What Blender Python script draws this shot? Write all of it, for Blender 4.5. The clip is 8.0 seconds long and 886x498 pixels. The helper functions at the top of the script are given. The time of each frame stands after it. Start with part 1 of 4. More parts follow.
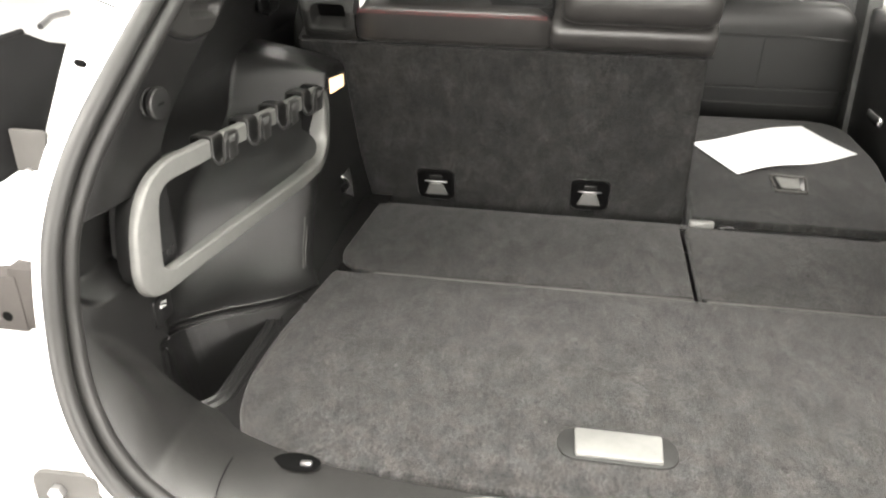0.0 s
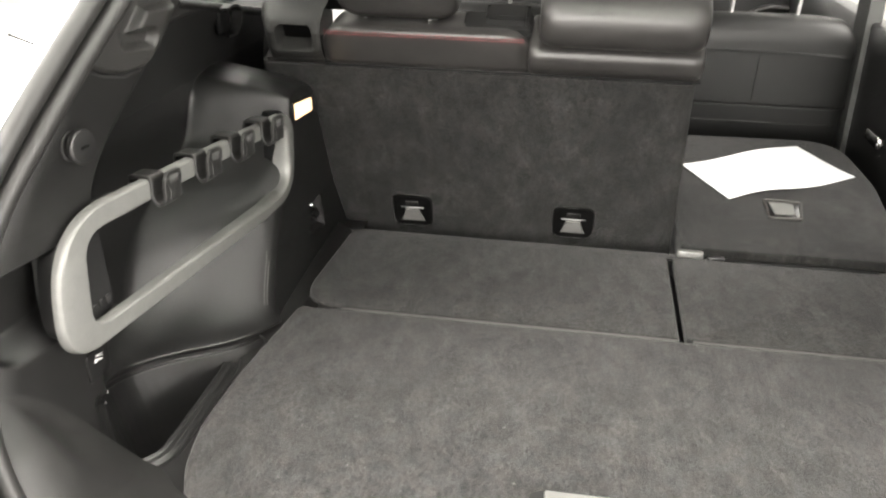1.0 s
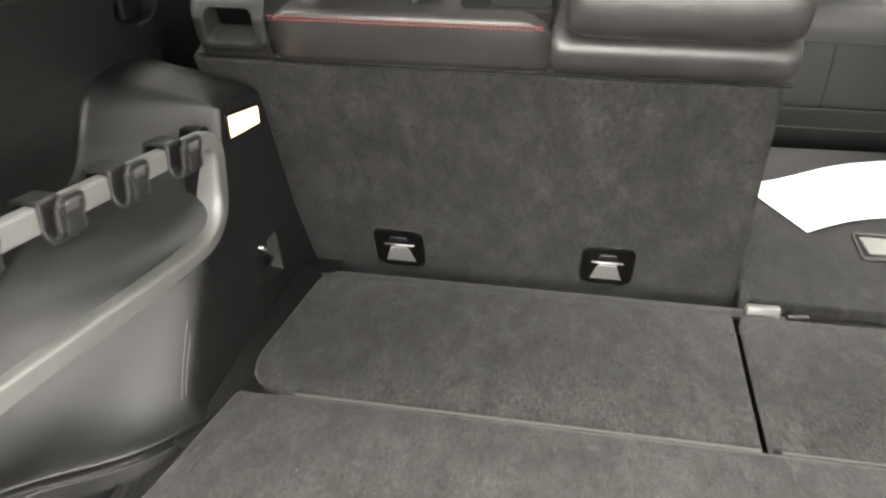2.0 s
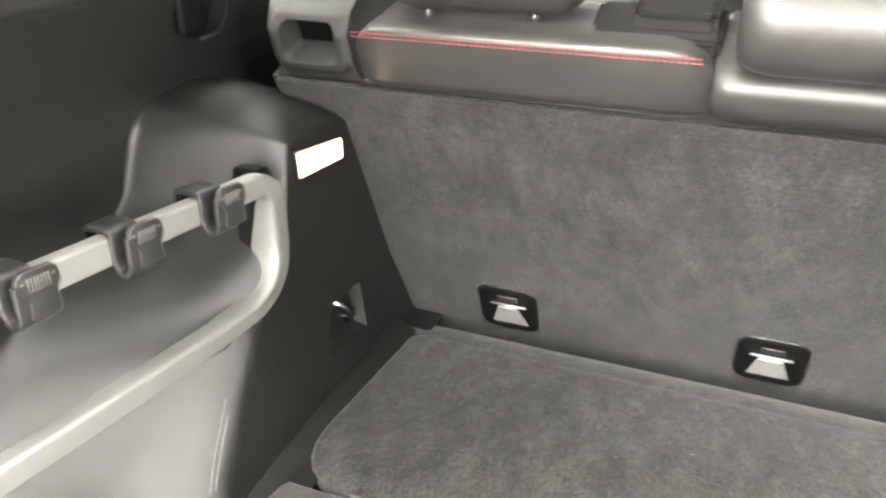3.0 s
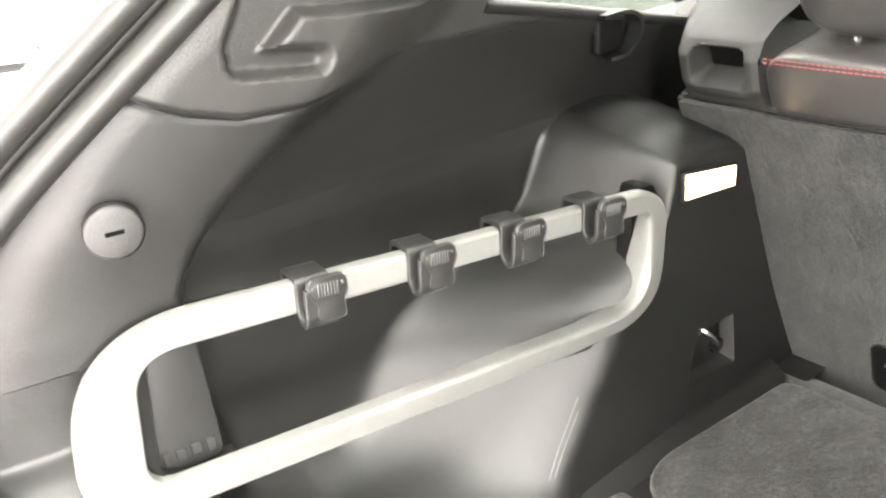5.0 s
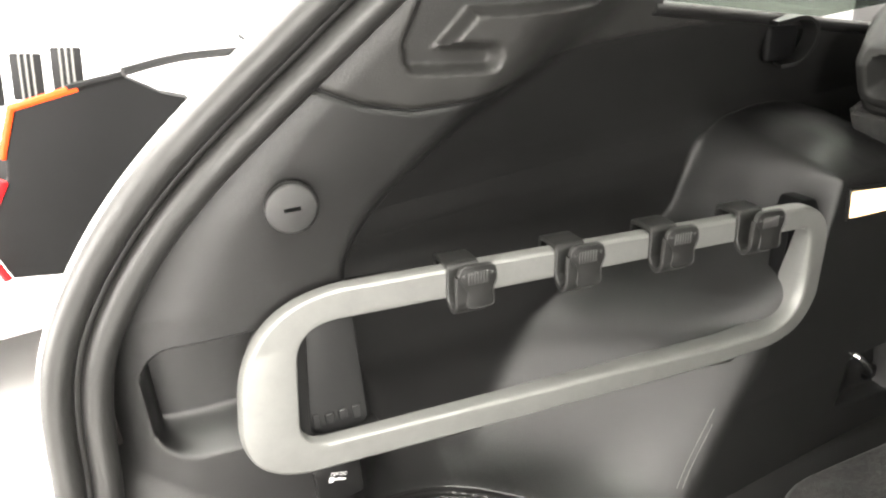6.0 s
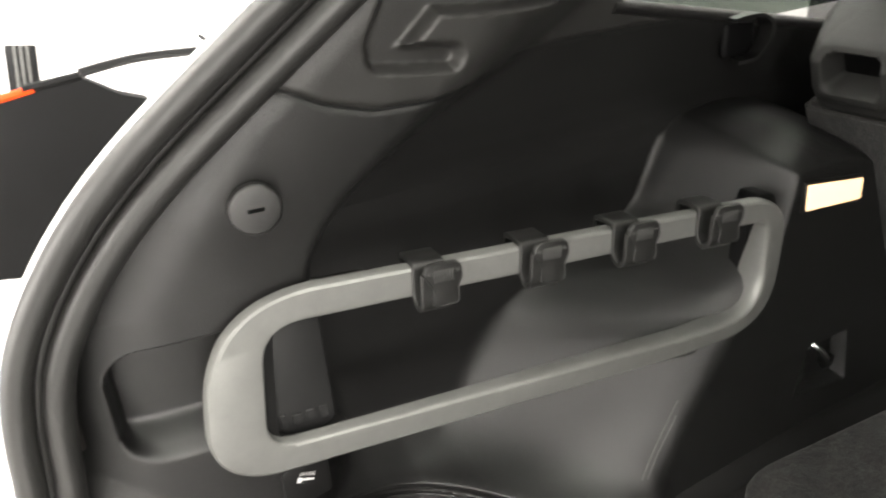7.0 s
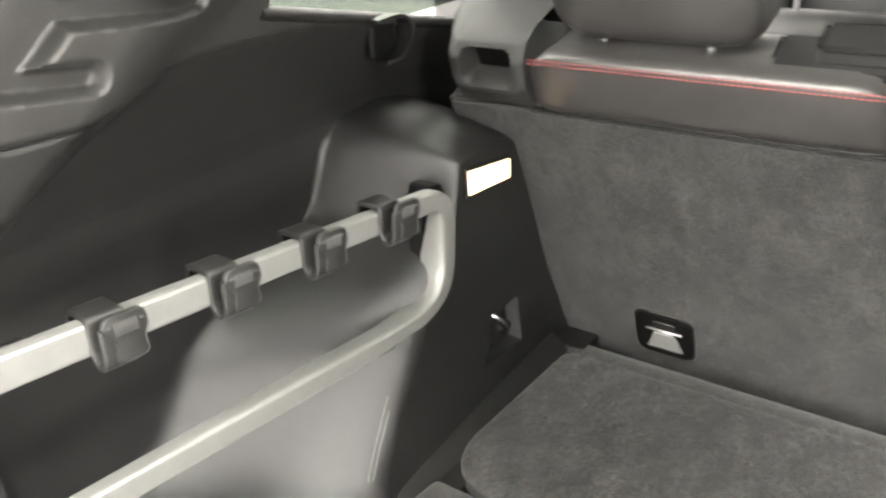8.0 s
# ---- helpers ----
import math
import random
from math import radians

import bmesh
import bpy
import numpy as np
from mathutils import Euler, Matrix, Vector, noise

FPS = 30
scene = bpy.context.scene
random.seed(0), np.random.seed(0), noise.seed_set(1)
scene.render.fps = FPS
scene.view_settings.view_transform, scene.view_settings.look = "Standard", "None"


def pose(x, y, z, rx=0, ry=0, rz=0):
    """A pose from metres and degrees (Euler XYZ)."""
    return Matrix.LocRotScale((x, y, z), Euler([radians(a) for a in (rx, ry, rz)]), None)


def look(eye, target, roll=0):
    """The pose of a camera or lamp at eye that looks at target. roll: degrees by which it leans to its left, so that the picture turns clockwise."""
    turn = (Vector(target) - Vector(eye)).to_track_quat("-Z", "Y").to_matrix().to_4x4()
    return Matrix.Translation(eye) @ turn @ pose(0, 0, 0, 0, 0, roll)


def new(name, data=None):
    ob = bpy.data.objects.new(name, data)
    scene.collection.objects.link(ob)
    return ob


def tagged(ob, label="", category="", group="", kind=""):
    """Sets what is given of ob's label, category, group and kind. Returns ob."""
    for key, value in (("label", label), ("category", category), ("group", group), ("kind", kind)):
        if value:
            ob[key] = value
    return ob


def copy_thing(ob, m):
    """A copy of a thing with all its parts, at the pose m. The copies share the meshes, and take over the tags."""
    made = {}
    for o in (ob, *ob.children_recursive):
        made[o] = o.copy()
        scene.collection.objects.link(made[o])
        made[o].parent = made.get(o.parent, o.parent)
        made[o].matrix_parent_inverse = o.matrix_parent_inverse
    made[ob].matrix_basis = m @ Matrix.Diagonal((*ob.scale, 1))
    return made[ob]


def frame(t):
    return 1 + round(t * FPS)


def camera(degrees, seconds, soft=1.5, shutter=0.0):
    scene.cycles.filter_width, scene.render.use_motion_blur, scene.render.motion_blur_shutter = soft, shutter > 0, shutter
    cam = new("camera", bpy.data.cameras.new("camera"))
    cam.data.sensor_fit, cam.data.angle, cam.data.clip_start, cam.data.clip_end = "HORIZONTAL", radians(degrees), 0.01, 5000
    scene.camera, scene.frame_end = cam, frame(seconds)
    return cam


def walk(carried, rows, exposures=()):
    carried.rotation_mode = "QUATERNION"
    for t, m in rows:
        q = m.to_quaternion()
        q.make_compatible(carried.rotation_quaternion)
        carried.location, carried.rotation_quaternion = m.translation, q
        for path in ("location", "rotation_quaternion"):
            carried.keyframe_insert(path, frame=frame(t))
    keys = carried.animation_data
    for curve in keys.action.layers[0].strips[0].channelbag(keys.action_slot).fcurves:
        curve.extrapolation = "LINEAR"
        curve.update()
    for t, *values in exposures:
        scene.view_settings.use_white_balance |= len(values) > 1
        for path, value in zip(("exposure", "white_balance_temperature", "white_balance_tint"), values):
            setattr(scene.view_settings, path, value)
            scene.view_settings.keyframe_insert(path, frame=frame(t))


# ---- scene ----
cam = camera(59.0, 8.0, 2.2, 0.3)
PATH = [
    (0, (0.422, -1.675, 0.764), (0.157, 0.083, -0.152), 0.8),
    (0.5, (0.438, -1.631, 0.78), (0.168, 0.129, -0.132), 0.8),
    (1, (0.463, -1.562, 0.782), (0.192, 0.197, -0.131), 0.8),
    (1.5, (0.454, -1.418, 0.75), (0.167, 0.329, -0.18), 0.9),
    (1.7, (0.447, -1.311, 0.718), (0.153, 0.436, -0.211), 0.7),
    (2.8, (0.432, -0.913, 0.668), (-0.133, 0.763, -0.266), -0.9),
    (3, (0.442, -0.895, 0.665), (-0.251, 0.731, -0.271), -1.1),
    (3.5, (0.434, -0.875, 0.662), (-0.516, 0.615, -0.275), -2.3),
    (4, (0.437, -0.886, 0.662), (-0.778, 0.417, -0.247), -3.6),
    (4.2, (0.447, -0.898, 0.663), (-0.863, 0.321, -0.23), -3.9),
    (5.3, (0.48, -0.918, 0.681), (-1.035, 0.075, -0.167), -5.4),
    (5.5, (0.469, -0.928, 0.685), (-1.082, -0.004, -0.174), -4.9),
    (6, (0.484, -0.933, 0.688), (-1.16, -0.162, -0.15), -5.2),
    (6.5, (0.508, -0.926, 0.691), (-1.149, -0.197, -0.158), -5.2),
    (7, (0.486, -0.932, 0.691), (-1.115, -0.09, -0.164), -4.9),
    (7.5, (0.452, -0.919, 0.691), (-0.888, 0.27, -0.198), -3.9),
    (8, (0.449, -0.927, 0.689), (-0.592, 0.526, -0.207), -3.0),
]
walk(cam, [(t, look(e, a, r)) for t, e, a, r in PATH],
     [(0, 0.0), (1.0, 0.05), (1.5, 0.05), (1.8, 0.25), (2.8, 1.2), (3.5, 1.82), (4.2, 1.88), (4.8, 1.68), (5.3, 1.5), (5.6, 1.12), (6.0, 0.60), (6.5, 0.0), (7.0, -0.31), (7.5, 0.26), (8.0, 1.02)])

# ---- world and lights ----
world = bpy.data.worlds.new("world")
scene.world = world
world.use_nodes = True
_bg = world.node_tree.nodes["Background"]
_bg.inputs[0].default_value = (0.95, 0.97, 1.0, 1)
_bg.inputs[1].default_value = 0.35

CX = 0.60          # middle plane of the car
GROUND = -0.74     # showroom floor under the cargo floor


# ---- materials ----
def nodes_of(name):
    m = bpy.data.materials.new(name)
    m.use_nodes = True
    nt = m.node_tree
    return m, nt, nt.nodes["Principled BSDF"]


def ramp(nt, fac, a, b, lo=0.3, hi=0.7):
    r = nt.nodes.new("ShaderNodeValToRGB")
    r.color_ramp.elements[0].position, r.color_ramp.elements[1].position = lo, hi
    r.color_ramp.elements[0].color, r.color_ramp.elements[1].color = (*a, 1), (*b, 1)
    nt.links.new(fac, r.inputs[0])
    return r.outputs[0]


def noise_tex(nt, scale, detail=4.0, rough=0.55, stretch=(1, 1, 1)):
    tc = nt.nodes.new("ShaderNodeTexCoord")
    mp = nt.nodes.new("ShaderNodeMapping")
    mp.inputs["Scale"].default_value = stretch
    n = nt.nodes.new("ShaderNodeTexNoise")
    n.inputs["Scale"].default_value, n.inputs["Detail"].default_value, n.inputs["Roughness"].default_value = scale, detail, rough
    nt.links.new(tc.outputs["Object"], mp.inputs[0])
    nt.links.new(mp.outputs[0], n.inputs["Vector"])
    return n.outputs["Fac"]


def bump(nt, b, height, strength, distance):
    n = nt.nodes.new("ShaderNodeBump")
    n.inputs["Strength"].default_value, n.inputs["Distance"].default_value = strength, distance
    nt.links.new(height, n.inputs["Height"])
    prev = b.inputs["Normal"].links[0].from_socket if b.inputs["Normal"].links else None
    if prev:
        nt.links.new(prev, n.inputs["Normal"])
    nt.links.new(n.outputs[0], b.inputs["Normal"])


def mixed(nt, f, a, b_):
    m = nt.nodes.new("ShaderNodeMix")
    m.data_type = "RGBA"
    m.blend_type = "MULTIPLY"
    m.inputs[0].default_value = f
    nt.links.new(a, m.inputs[6])
    nt.links.new(b_, m.inputs[7])
    return m.outputs[2]


def carpet(name, lo, hi, blotch=0.25):
    m, nt, b = nodes_of(name)
    big = ramp(nt, noise_tex(nt, 9, 7, 0.66, (1, 0.7, 0.7)), lo, hi, 0.38, 0.64)
    nap = ramp(nt, noise_tex(nt, 30, 6, 0.68, (1, 0.55, 0.55)), (1 - blotch,) * 3, (1 + blotch,) * 3, 0.38, 0.62)
    tone = ramp(nt, noise_tex(nt, 34, 3, 0.6), (1.035, 0.995, 0.98), (0.965, 1.0, 1.03), 0.40, 0.60)
    mid = ramp(nt, noise_tex(nt, 190, 4, 0.75, (1, 0.45, 0.5)), (0.50, 0.50, 0.50), (1.58, 1.57, 1.55), 0.36, 0.66)
    fib = ramp(nt, noise_tex(nt, 560, 2, 0.7), (0.30, 0.30, 0.30), (1.78, 1.75, 1.71), 0.34, 0.66)
    col = mixed(nt, 1.0, mixed(nt, 1.0, mixed(nt, 1.0, mixed(nt, 1.0, big, nap), tone), mid), fib)
    nt.links.new(col, b.inputs["Base Color"])
    b.inputs["Roughness"].default_value = 0.95
    b.inputs["Specular IOR Level"].default_value = 0.12
    b.inputs["Sheen Weight"].default_value = 0.15
    b.inputs["Sheen Roughness"].default_value = 0.5
    bump(nt, b, noise_tex(nt, 380, 3, 0.7), 0.9, 0.002)
    bump(nt, b, noise_tex(nt, 26, 4, 0.6, (1, 0.4, 0.4)), 0.45, 0.005)
    return m


def plastic(name, col, rough=0.45, grain=1100, relief=0.35, spec=0.5):
    m, nt, b = nodes_of(name)
    c = ramp(nt, noise_tex(nt, 14, 4, 0.6), tuple(v * 0.85 for v in col), tuple(v * 1.15 for v in col))
    nt.links.new(c, b.inputs["Base Color"])
    r = nt.nodes.new("ShaderNodeMapRange")
    r.inputs[3].default_value, r.inputs[4].default_value = rough - 0.06, rough + 0.06
    nt.links.new(noise_tex(nt, 45, 4, 0.7), r.inputs[0])
    nt.links.new(r.outputs[0], b.inputs["Roughness"])
    b.inputs["Specular IOR Level"].default_value = spec
    if grain:
        bump(nt, b, noise_tex(nt, grain, 3, 0.6, (1, 0.7, 1.5)), relief, 0.0012)
    return m


def metal(name, col, rough, metallic=1.0):
    m, nt, b = nodes_of(name)
    c = ramp(nt, noise_tex(nt, 60, 5, 0.7), tuple(v * 0.9 for v in col), col, 0.3, 0.6)
    nt.links.new(c, b.inputs["Base Color"])
    b.inputs["Metallic"].default_value, b.inputs["Roughness"].default_value = metallic, rough
    bump(nt, b, noise_tex(nt, 1500, 2, 0.5), 0.08, 0.0003)
    return m


def leather(name, col, rough=0.42):
    m, nt, b = nodes_of(name)
    c = ramp(nt, noise_tex(nt, 20, 4, 0.6), tuple(v * 0.8 for v in col), tuple(v * 1.2 for v in col))
    nt.links.new(c, b.inputs["Base Color"])
    b.inputs["Roughness"].default_value = rough
    v = nt.nodes.new("ShaderNodeTexVoronoi")
    v.inputs["Scale"].default_value = 700
    tc = nt.nodes.new("ShaderNodeTexCoord")
    nt.links.new(tc.outputs["Object"], v.inputs["Vector"])
    bump(nt, b, v.outputs["Distance"], 0.18, 0.0006)
    bump(nt, b, noise_tex(nt, 25, 3, 0.5), 0.15, 0.004)
    return m


def simple(name, col, rough=0.5, metallic=0.0, coat=0.0):
    m, nt, b = nodes_of(name)
    c = ramp(nt, noise_tex(nt, 6, 4, 0.6), tuple(v * 0.94 for v in col), col)
    nt.links.new(c, b.inputs["Base Color"])
    b.inputs["Roughness"].default_value, b.inputs["Metallic"].default_value = rough, metallic
    b.inputs["Coat Weight"].default_value = coat
    return m


def glowing(name, col, strength):
    m, nt, b = nodes_of(name)
    b.inputs["Base Color"].default_value = (*col, 1)
    b.inputs["Emission Color"].default_value = (*col, 1)
    b.inputs["Emission Strength"].default_value = strength
    return m


def glass(name, tint=(0.9, 0.95, 0.93)):
    m, nt, b = nodes_of(name)
    b.inputs["Base Color"].default_value = (*tint, 1)
    b.inputs["Transmission Weight"].default_value = 1.0
    b.inputs["Roughness"].default_value = 0.02
    b.inputs["IOR"].default_value = 1.45
    return m


CARPET = carpet("carpet_floor", (0.0168, 0.0164, 0.0163), (0.0224, 0.0217, 0.0215), 0.40)
CARPET_SEAT = carpet("carpet_seat", (0.0060, 0.0060, 0.0061), (0.0136, 0.0134, 0.0132), 0.50)
TRIM = plastic("trim_plastic", (0.0088, 0.0087, 0.0086), 0.31, 950, 0.42, 0.6)
SILL = plastic("sill_plastic", (0.0125, 0.0123, 0.0118), 0.42, 950, 0.42, 0.55)
# side trim lightened above the seam; the light there is in the colour
TRIM_UPPER_LIT = plastic("upper_trim_lit_plastic", (0.0190, 0.0186, 0.0178), 0.42, 800, 0.35)
TRIM_PLAIN = plastic("black_plastic", (0.006, 0.006, 0.006), 0.40, 0)
RUBBER = plastic("seal_rubber", (0.015, 0.0148, 0.0142), 0.46, 600, 0.15)
SILVER = metal("silver_paint", (0.160, 0.161, 0.154), 0.42, 0.35)
CHROME = metal("chrome", (0.8, 0.8, 0.8), 0.18)
STEEL = metal("steel", (0.5, 0.5, 0.5), 0.35)
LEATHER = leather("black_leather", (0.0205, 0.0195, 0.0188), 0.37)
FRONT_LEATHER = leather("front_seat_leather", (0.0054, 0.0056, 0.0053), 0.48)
WHITE_PAINT = simple("white_paint", (0.8, 0.8, 0.79), 0.25, 0, 0.6)
PAPER = simple("paper", (0.82, 0.83, 0.84), 0.8)
RED_THREAD = simple("red_thread", (0.19, 0.035, 0.035), 0.7)
LAMP_GLOW = glowing("lamp_lens_glow", (1.0, 0.72, 0.44), 1.5)
LAMP_BLACK = plastic("lamp_housing", (0.0030, 0.0030, 0.0032), 0.55, 0, 0.3, 0.10)
LENS_RED = plastic("red_lens", (0.50, 0.004, 0.006), 0.45, 0, 0.3, 0.1)
LENS_ORANGE = plastic("orange_lens", (0.55, 0.045, 0.004), 0.45, 0, 0.3, 0.1)
WHITE_MARK = simple("white_print", (0.8, 0.8, 0.8), 0.6)
PILLAR = plastic("pillar_cover", (0.05, 0.052, 0.05), 0.6, 300, 0.3, 0.2)
HEADLINER = plastic("headliner_fabric", (0.35, 0.35, 0.34), 0.9, 300, 0.3, 0.1)
WALL = simple("white_wall", (0.82, 0.82, 0.82), 0.7)
TILE = simple("floor_tile", (0.30, 0.295, 0.29), 0.3)
GLASS = glass("window_glass", (0.20, 0.235, 0.205))
HOOK = plastic("hook_plastic", (0.013, 0.013, 0.0125), 0.42, 0)
# paler than the hook: highlights on ribs and studs are in the colour
HOOK_RIB_LIT = plastic("hook_rib_lit", (0.042, 0.042, 0.041), 0.4, 0)
GLOSS_BLACK = plastic("gloss_black", (0.003, 0.003, 0.003), 0.3, 0, 0.35, 0.35)
STOP_RUBBER = plastic("stop_rubber", (0.030, 0.027, 0.025), 0.65, 700, 0.4, 0.25)
BACKING = plastic("rail_backing_plastic", (0.011, 0.011, 0.0112), 0.42, 700, 0.3, 0.4)
GUIDE = plastic("guide_plastic", (0.012, 0.012, 0.0115), 0.6, 500, 0.3, 0.25)
BEZEL = plastic("bezel_plastic", (0.016, 0.016, 0.0155), 0.5, 700, 0.3, 0.3)
BRACKET = plastic("zinc_bracket", (0.055, 0.053, 0.050), 0.6, 0, 0.3, 0.25)
# near-black that stands in for the shade inside holes and slots
HOLE_SHADE = plastic("deep_shade", (0.002, 0.002, 0.002), 0.9, 0, 0.3, 0.05)
DARK = plastic("grille_black", (0.006, 0.006, 0.0065), 0.5, 0, 0.3, 0.25)
BINDING = simple("carpet_binding", (0.062, 0.060, 0.058), 0.85)
LINT = simple("lint_fibre", (0.16, 0.155, 0.15), 0.85)


# ---- mesh helpers ----
def thing(name, label, category, group="", kind=""):
    return tagged(new(name), label, category, group, kind)


def part(name, bm, material, parent=None, label="", smooth=True, sharp=38):
    me = bpy.data.meshes.new(name)
    bm.to_mesh(me)
    bm.free()
    me.materials.append(material)
    if smooth:
        for p in me.polygons:
            p.use_smooth = True
        me.set_sharp_from_angle(angle=radians(sharp))
    ob = new(name, me)
    if parent is not None:
        ob.parent = parent
    if label:
        ob["label"] = label
    return ob


def sheet(f, us, vs, thick=0.0, keep=None):
    """A bmesh over a grid of parameters; f gives the place. thick pushes a back layer along the normals."""
    bm = bmesh.new()
    g = [[bm.verts.new(f(u, v)) for v in vs] for u in us]
    for i in range(len(us) - 1):
        for j in range(len(vs) - 1):
            if keep is None or keep(0.5 * (us[i] + us[i + 1]), 0.5 * (vs[j] + vs[j + 1])):
                try:
                    bm.faces.new((g[i][j], g[i + 1][j], g[i + 1][j + 1], g[i][j + 1]))
                except ValueError:
                    pass
    bmesh.ops.delete(bm, geom=[v for v in bm.verts if not v.link_faces], context="VERTS")
    if thick:
        bm.normal_update()
        bmesh.ops.solidify(bm, geom=bm.faces[:], thickness=thick)
    return bm


def box(x0, x1, y0, y1, z0, z1, bevel=0.003, seg=2, m=None):
    bm = bmesh.new()
    bmesh.ops.create_cube(bm, size=1)
    for v in bm.verts:
        v.co = Vector((x0 + (v.co.x + 0.5) * (x1 - x0), y0 + (v.co.y + 0.5) * (y1 - y0), z0 + (v.co.z + 0.5) * (z1 - z0)))
    if bevel:
        bmesh.ops.bevel(bm, geom=bm.edges[:], offset=bevel, segments=seg, profile=0.5, affect="EDGES")
    if m is not None:
        bm.transform(m)
    return bm


def prism(poly, h0, h1, bevel=0.002, seg=2, m=None):
    """A flat outline (x, y) raised from h0 to h1, its edges rounded."""
    bm = bmesh.new()
    lo = [bm.verts.new((x, y, h0)) for x, y in poly]
    hi = [bm.verts.new((x, y, h1)) for x, y in poly]
    n = len(poly)
    bm.faces.new(lo[::-1])
    top = bm.faces.new(hi)
    for i in range(n):
        bm.faces.new((lo[i], lo[(i + 1) % n], hi[(i + 1) % n], hi[i]))
    bmesh.ops.recalc_face_normals(bm, faces=bm.faces[:])
    if bevel:
        bmesh.ops.bevel(bm, geom=list(top.edges), offset=bevel, segments=seg, profile=0.5, affect="EDGES")
    if m is not None:
        bm.transform(m)
    return bm


def rounded(corners, n=6):
    """An outline from corners (x, y, radius)."""
    out = []
    k = len(corners)
    for i in range(k):
        p0, p1, p2 = (Vector(corners[(i + d) % k][:2]) for d in (-1, 0, 1))
        r = corners[i][2]
        a, b = (p0 - p1).normalized(), (p2 - p1).normalized()
        ang = math.acos(max(-1, min(1, a.dot(b))))
        d = min(r / max(math.tan(ang / 2), 1e-4), 0.49 * (p0 - p1).length, 0.49 * (p2 - p1).length)
        s, e = p1 + a * d, p1 + b * d
        for j in range(n + 1):
            t = j / n
            out.append(tuple((1 - t) ** 2 * s + 2 * t * (1 - t) * (p1 * 0.9 + (s + e) * 0.05) + t * t * e))
    return out


def smooth_curve(pts, n=12, closed=False):
    """Catmull-Rom through a few points."""
    P = [Vector(p) for p in pts]
    out = []
    k = len(P)
    last = k if closed else k - 1
    for i in range(last):
        def at(j):
            return P[j % k] if closed else P[max(0, min(k - 1, j))]
        a, b, c, d = at(i - 1), at(i), at(i + 1), at(i + 2)
        for j in range(n):
            t = j / n
            out.append(0.5 * ((2 * b) + (c - a) * t + (2 * a - 5 * b + 4 * c - d) * t * t + (3 * b - a - 3 * c + d) * t ** 3))
    if not closed:
        out.append(P[-1])
    return out


def sweep(path, profile, up=(0, 0, 1), closed=False, cap=True):
    """A profile (side, up) carried along a path."""
    bm = bmesh.new()
    k = len(path)
    rings = []
    upv = Vector(up)
    for i, p in enumerate(path):
        a = path[(i - 1) % k] if closed or i else path[0]
        b = path[(i + 1) % k] if closed or i < k - 1 else path[-1]
        t = (Vector(b) - Vector(a)).normalized()
        side = t.cross(upv)
        side = side.normalized() if side.length > 1e-5 else Vector((1, 0, 0))
        w = side.cross(t).normalized()
        rings.append([bm.verts.new(Vector(p) + side * s + w * h) for s, h in profile])
    m = len(profile)
    for i in range(k if closed else k - 1):
        r, q = rings[i], rings[(i + 1) % k]
        for j in range(m):
            bm.faces.new((r[j], r[(j + 1) % m], q[(j + 1) % m], q[j]))
    if not closed and cap:
        bm.faces.new(rings[0][::-1])
        bm.faces.new(rings[-1])
    bmesh.ops.recalc_face_normals(bm, faces=bm.faces[:])
    return bm


def ring(r, n=10, ry=None):
    return [(r * math.cos(2 * math.pi * i / n), (ry or r) * math.sin(2 * math.pi * i / n)) for i in range(n)]


def join(*bms):
    out = bms[0]
    for b in bms[1:]:
        me = bpy.data.meshes.new("joined")
        b.to_mesh(me)
        b.free()
        out.from_mesh(me)
        bpy.data.meshes.remove(me)
    return out


def mirrored(bm):
    bm.transform(Matrix.Translation((2 * CX, 0, 0)) @ Matrix.Diagonal((-1, 1, 1, 1)))
    bmesh.ops.reverse_faces(bm, faces=bm.faces[:])
    return bm


def ss(a, b, t):
    t = max(0.0, min(1.0, (t - a) / (b - a)))
    return t * t * (3 - 2 * t)


def mix(a, b, t):
    return a + (b - a) * t


def table(t, rows):
    if t <= rows[0][0]:
        return rows[0][1]
    for (a, va), (b, vb) in zip(rows, rows[1:]):
        if t <= b:
            return mix(va, vb, (t - a) / (b - a))
    return rows[-1][1]


def soft_table(t, rows, w=0.02):
    return sum(k * table(t + d * w, rows) for d, k in ((-1, 0.1), (-0.5, 0.2), (0, 0.4), (0.5, 0.2), (1, 0.1)))


def soft_min(a, b, k=0.08):
    h = max(0.0, min(1.0, 0.5 + 0.5 * (b - a) / k))
    return b + (a - b) * h - k * h * (1 - h)


# ---- tailgate opening: the line of the rubber seal, from sill to roof ----
SEAL = [(CX, -1.075, -0.03), (0.30, -1.07, -0.03), (0.10, -1.062, -0.018), (0.0, -1.055, 0.012), (-0.065, -1.050, 0.062),
        (-0.105, -1.040, 0.125), (-0.128, -1.026, 0.195), (-0.134, -1.012, 0.260), (-0.131, -1.006, 0.315), (-0.126, -0.988, 0.390), (-0.111, -0.940, 0.468),
        (-0.088, -0.880, 0.535), (-0.073, -0.795, 0.600), (-0.05, -0.69, 0.68), (-0.01, -0.55, 0.79), (0.06, -0.45, 0.87), (0.2, -0.40, 0.91), (CX, -0.38, 0.925)]


def seal_xy(z):
    rows_y = [(p[2], p[1]) for p in SEAL[4:]]
    rows_x = [(p[2], p[0]) for p in SEAL[4:]]
    return table(z, rows_x), table(z, rows_y)


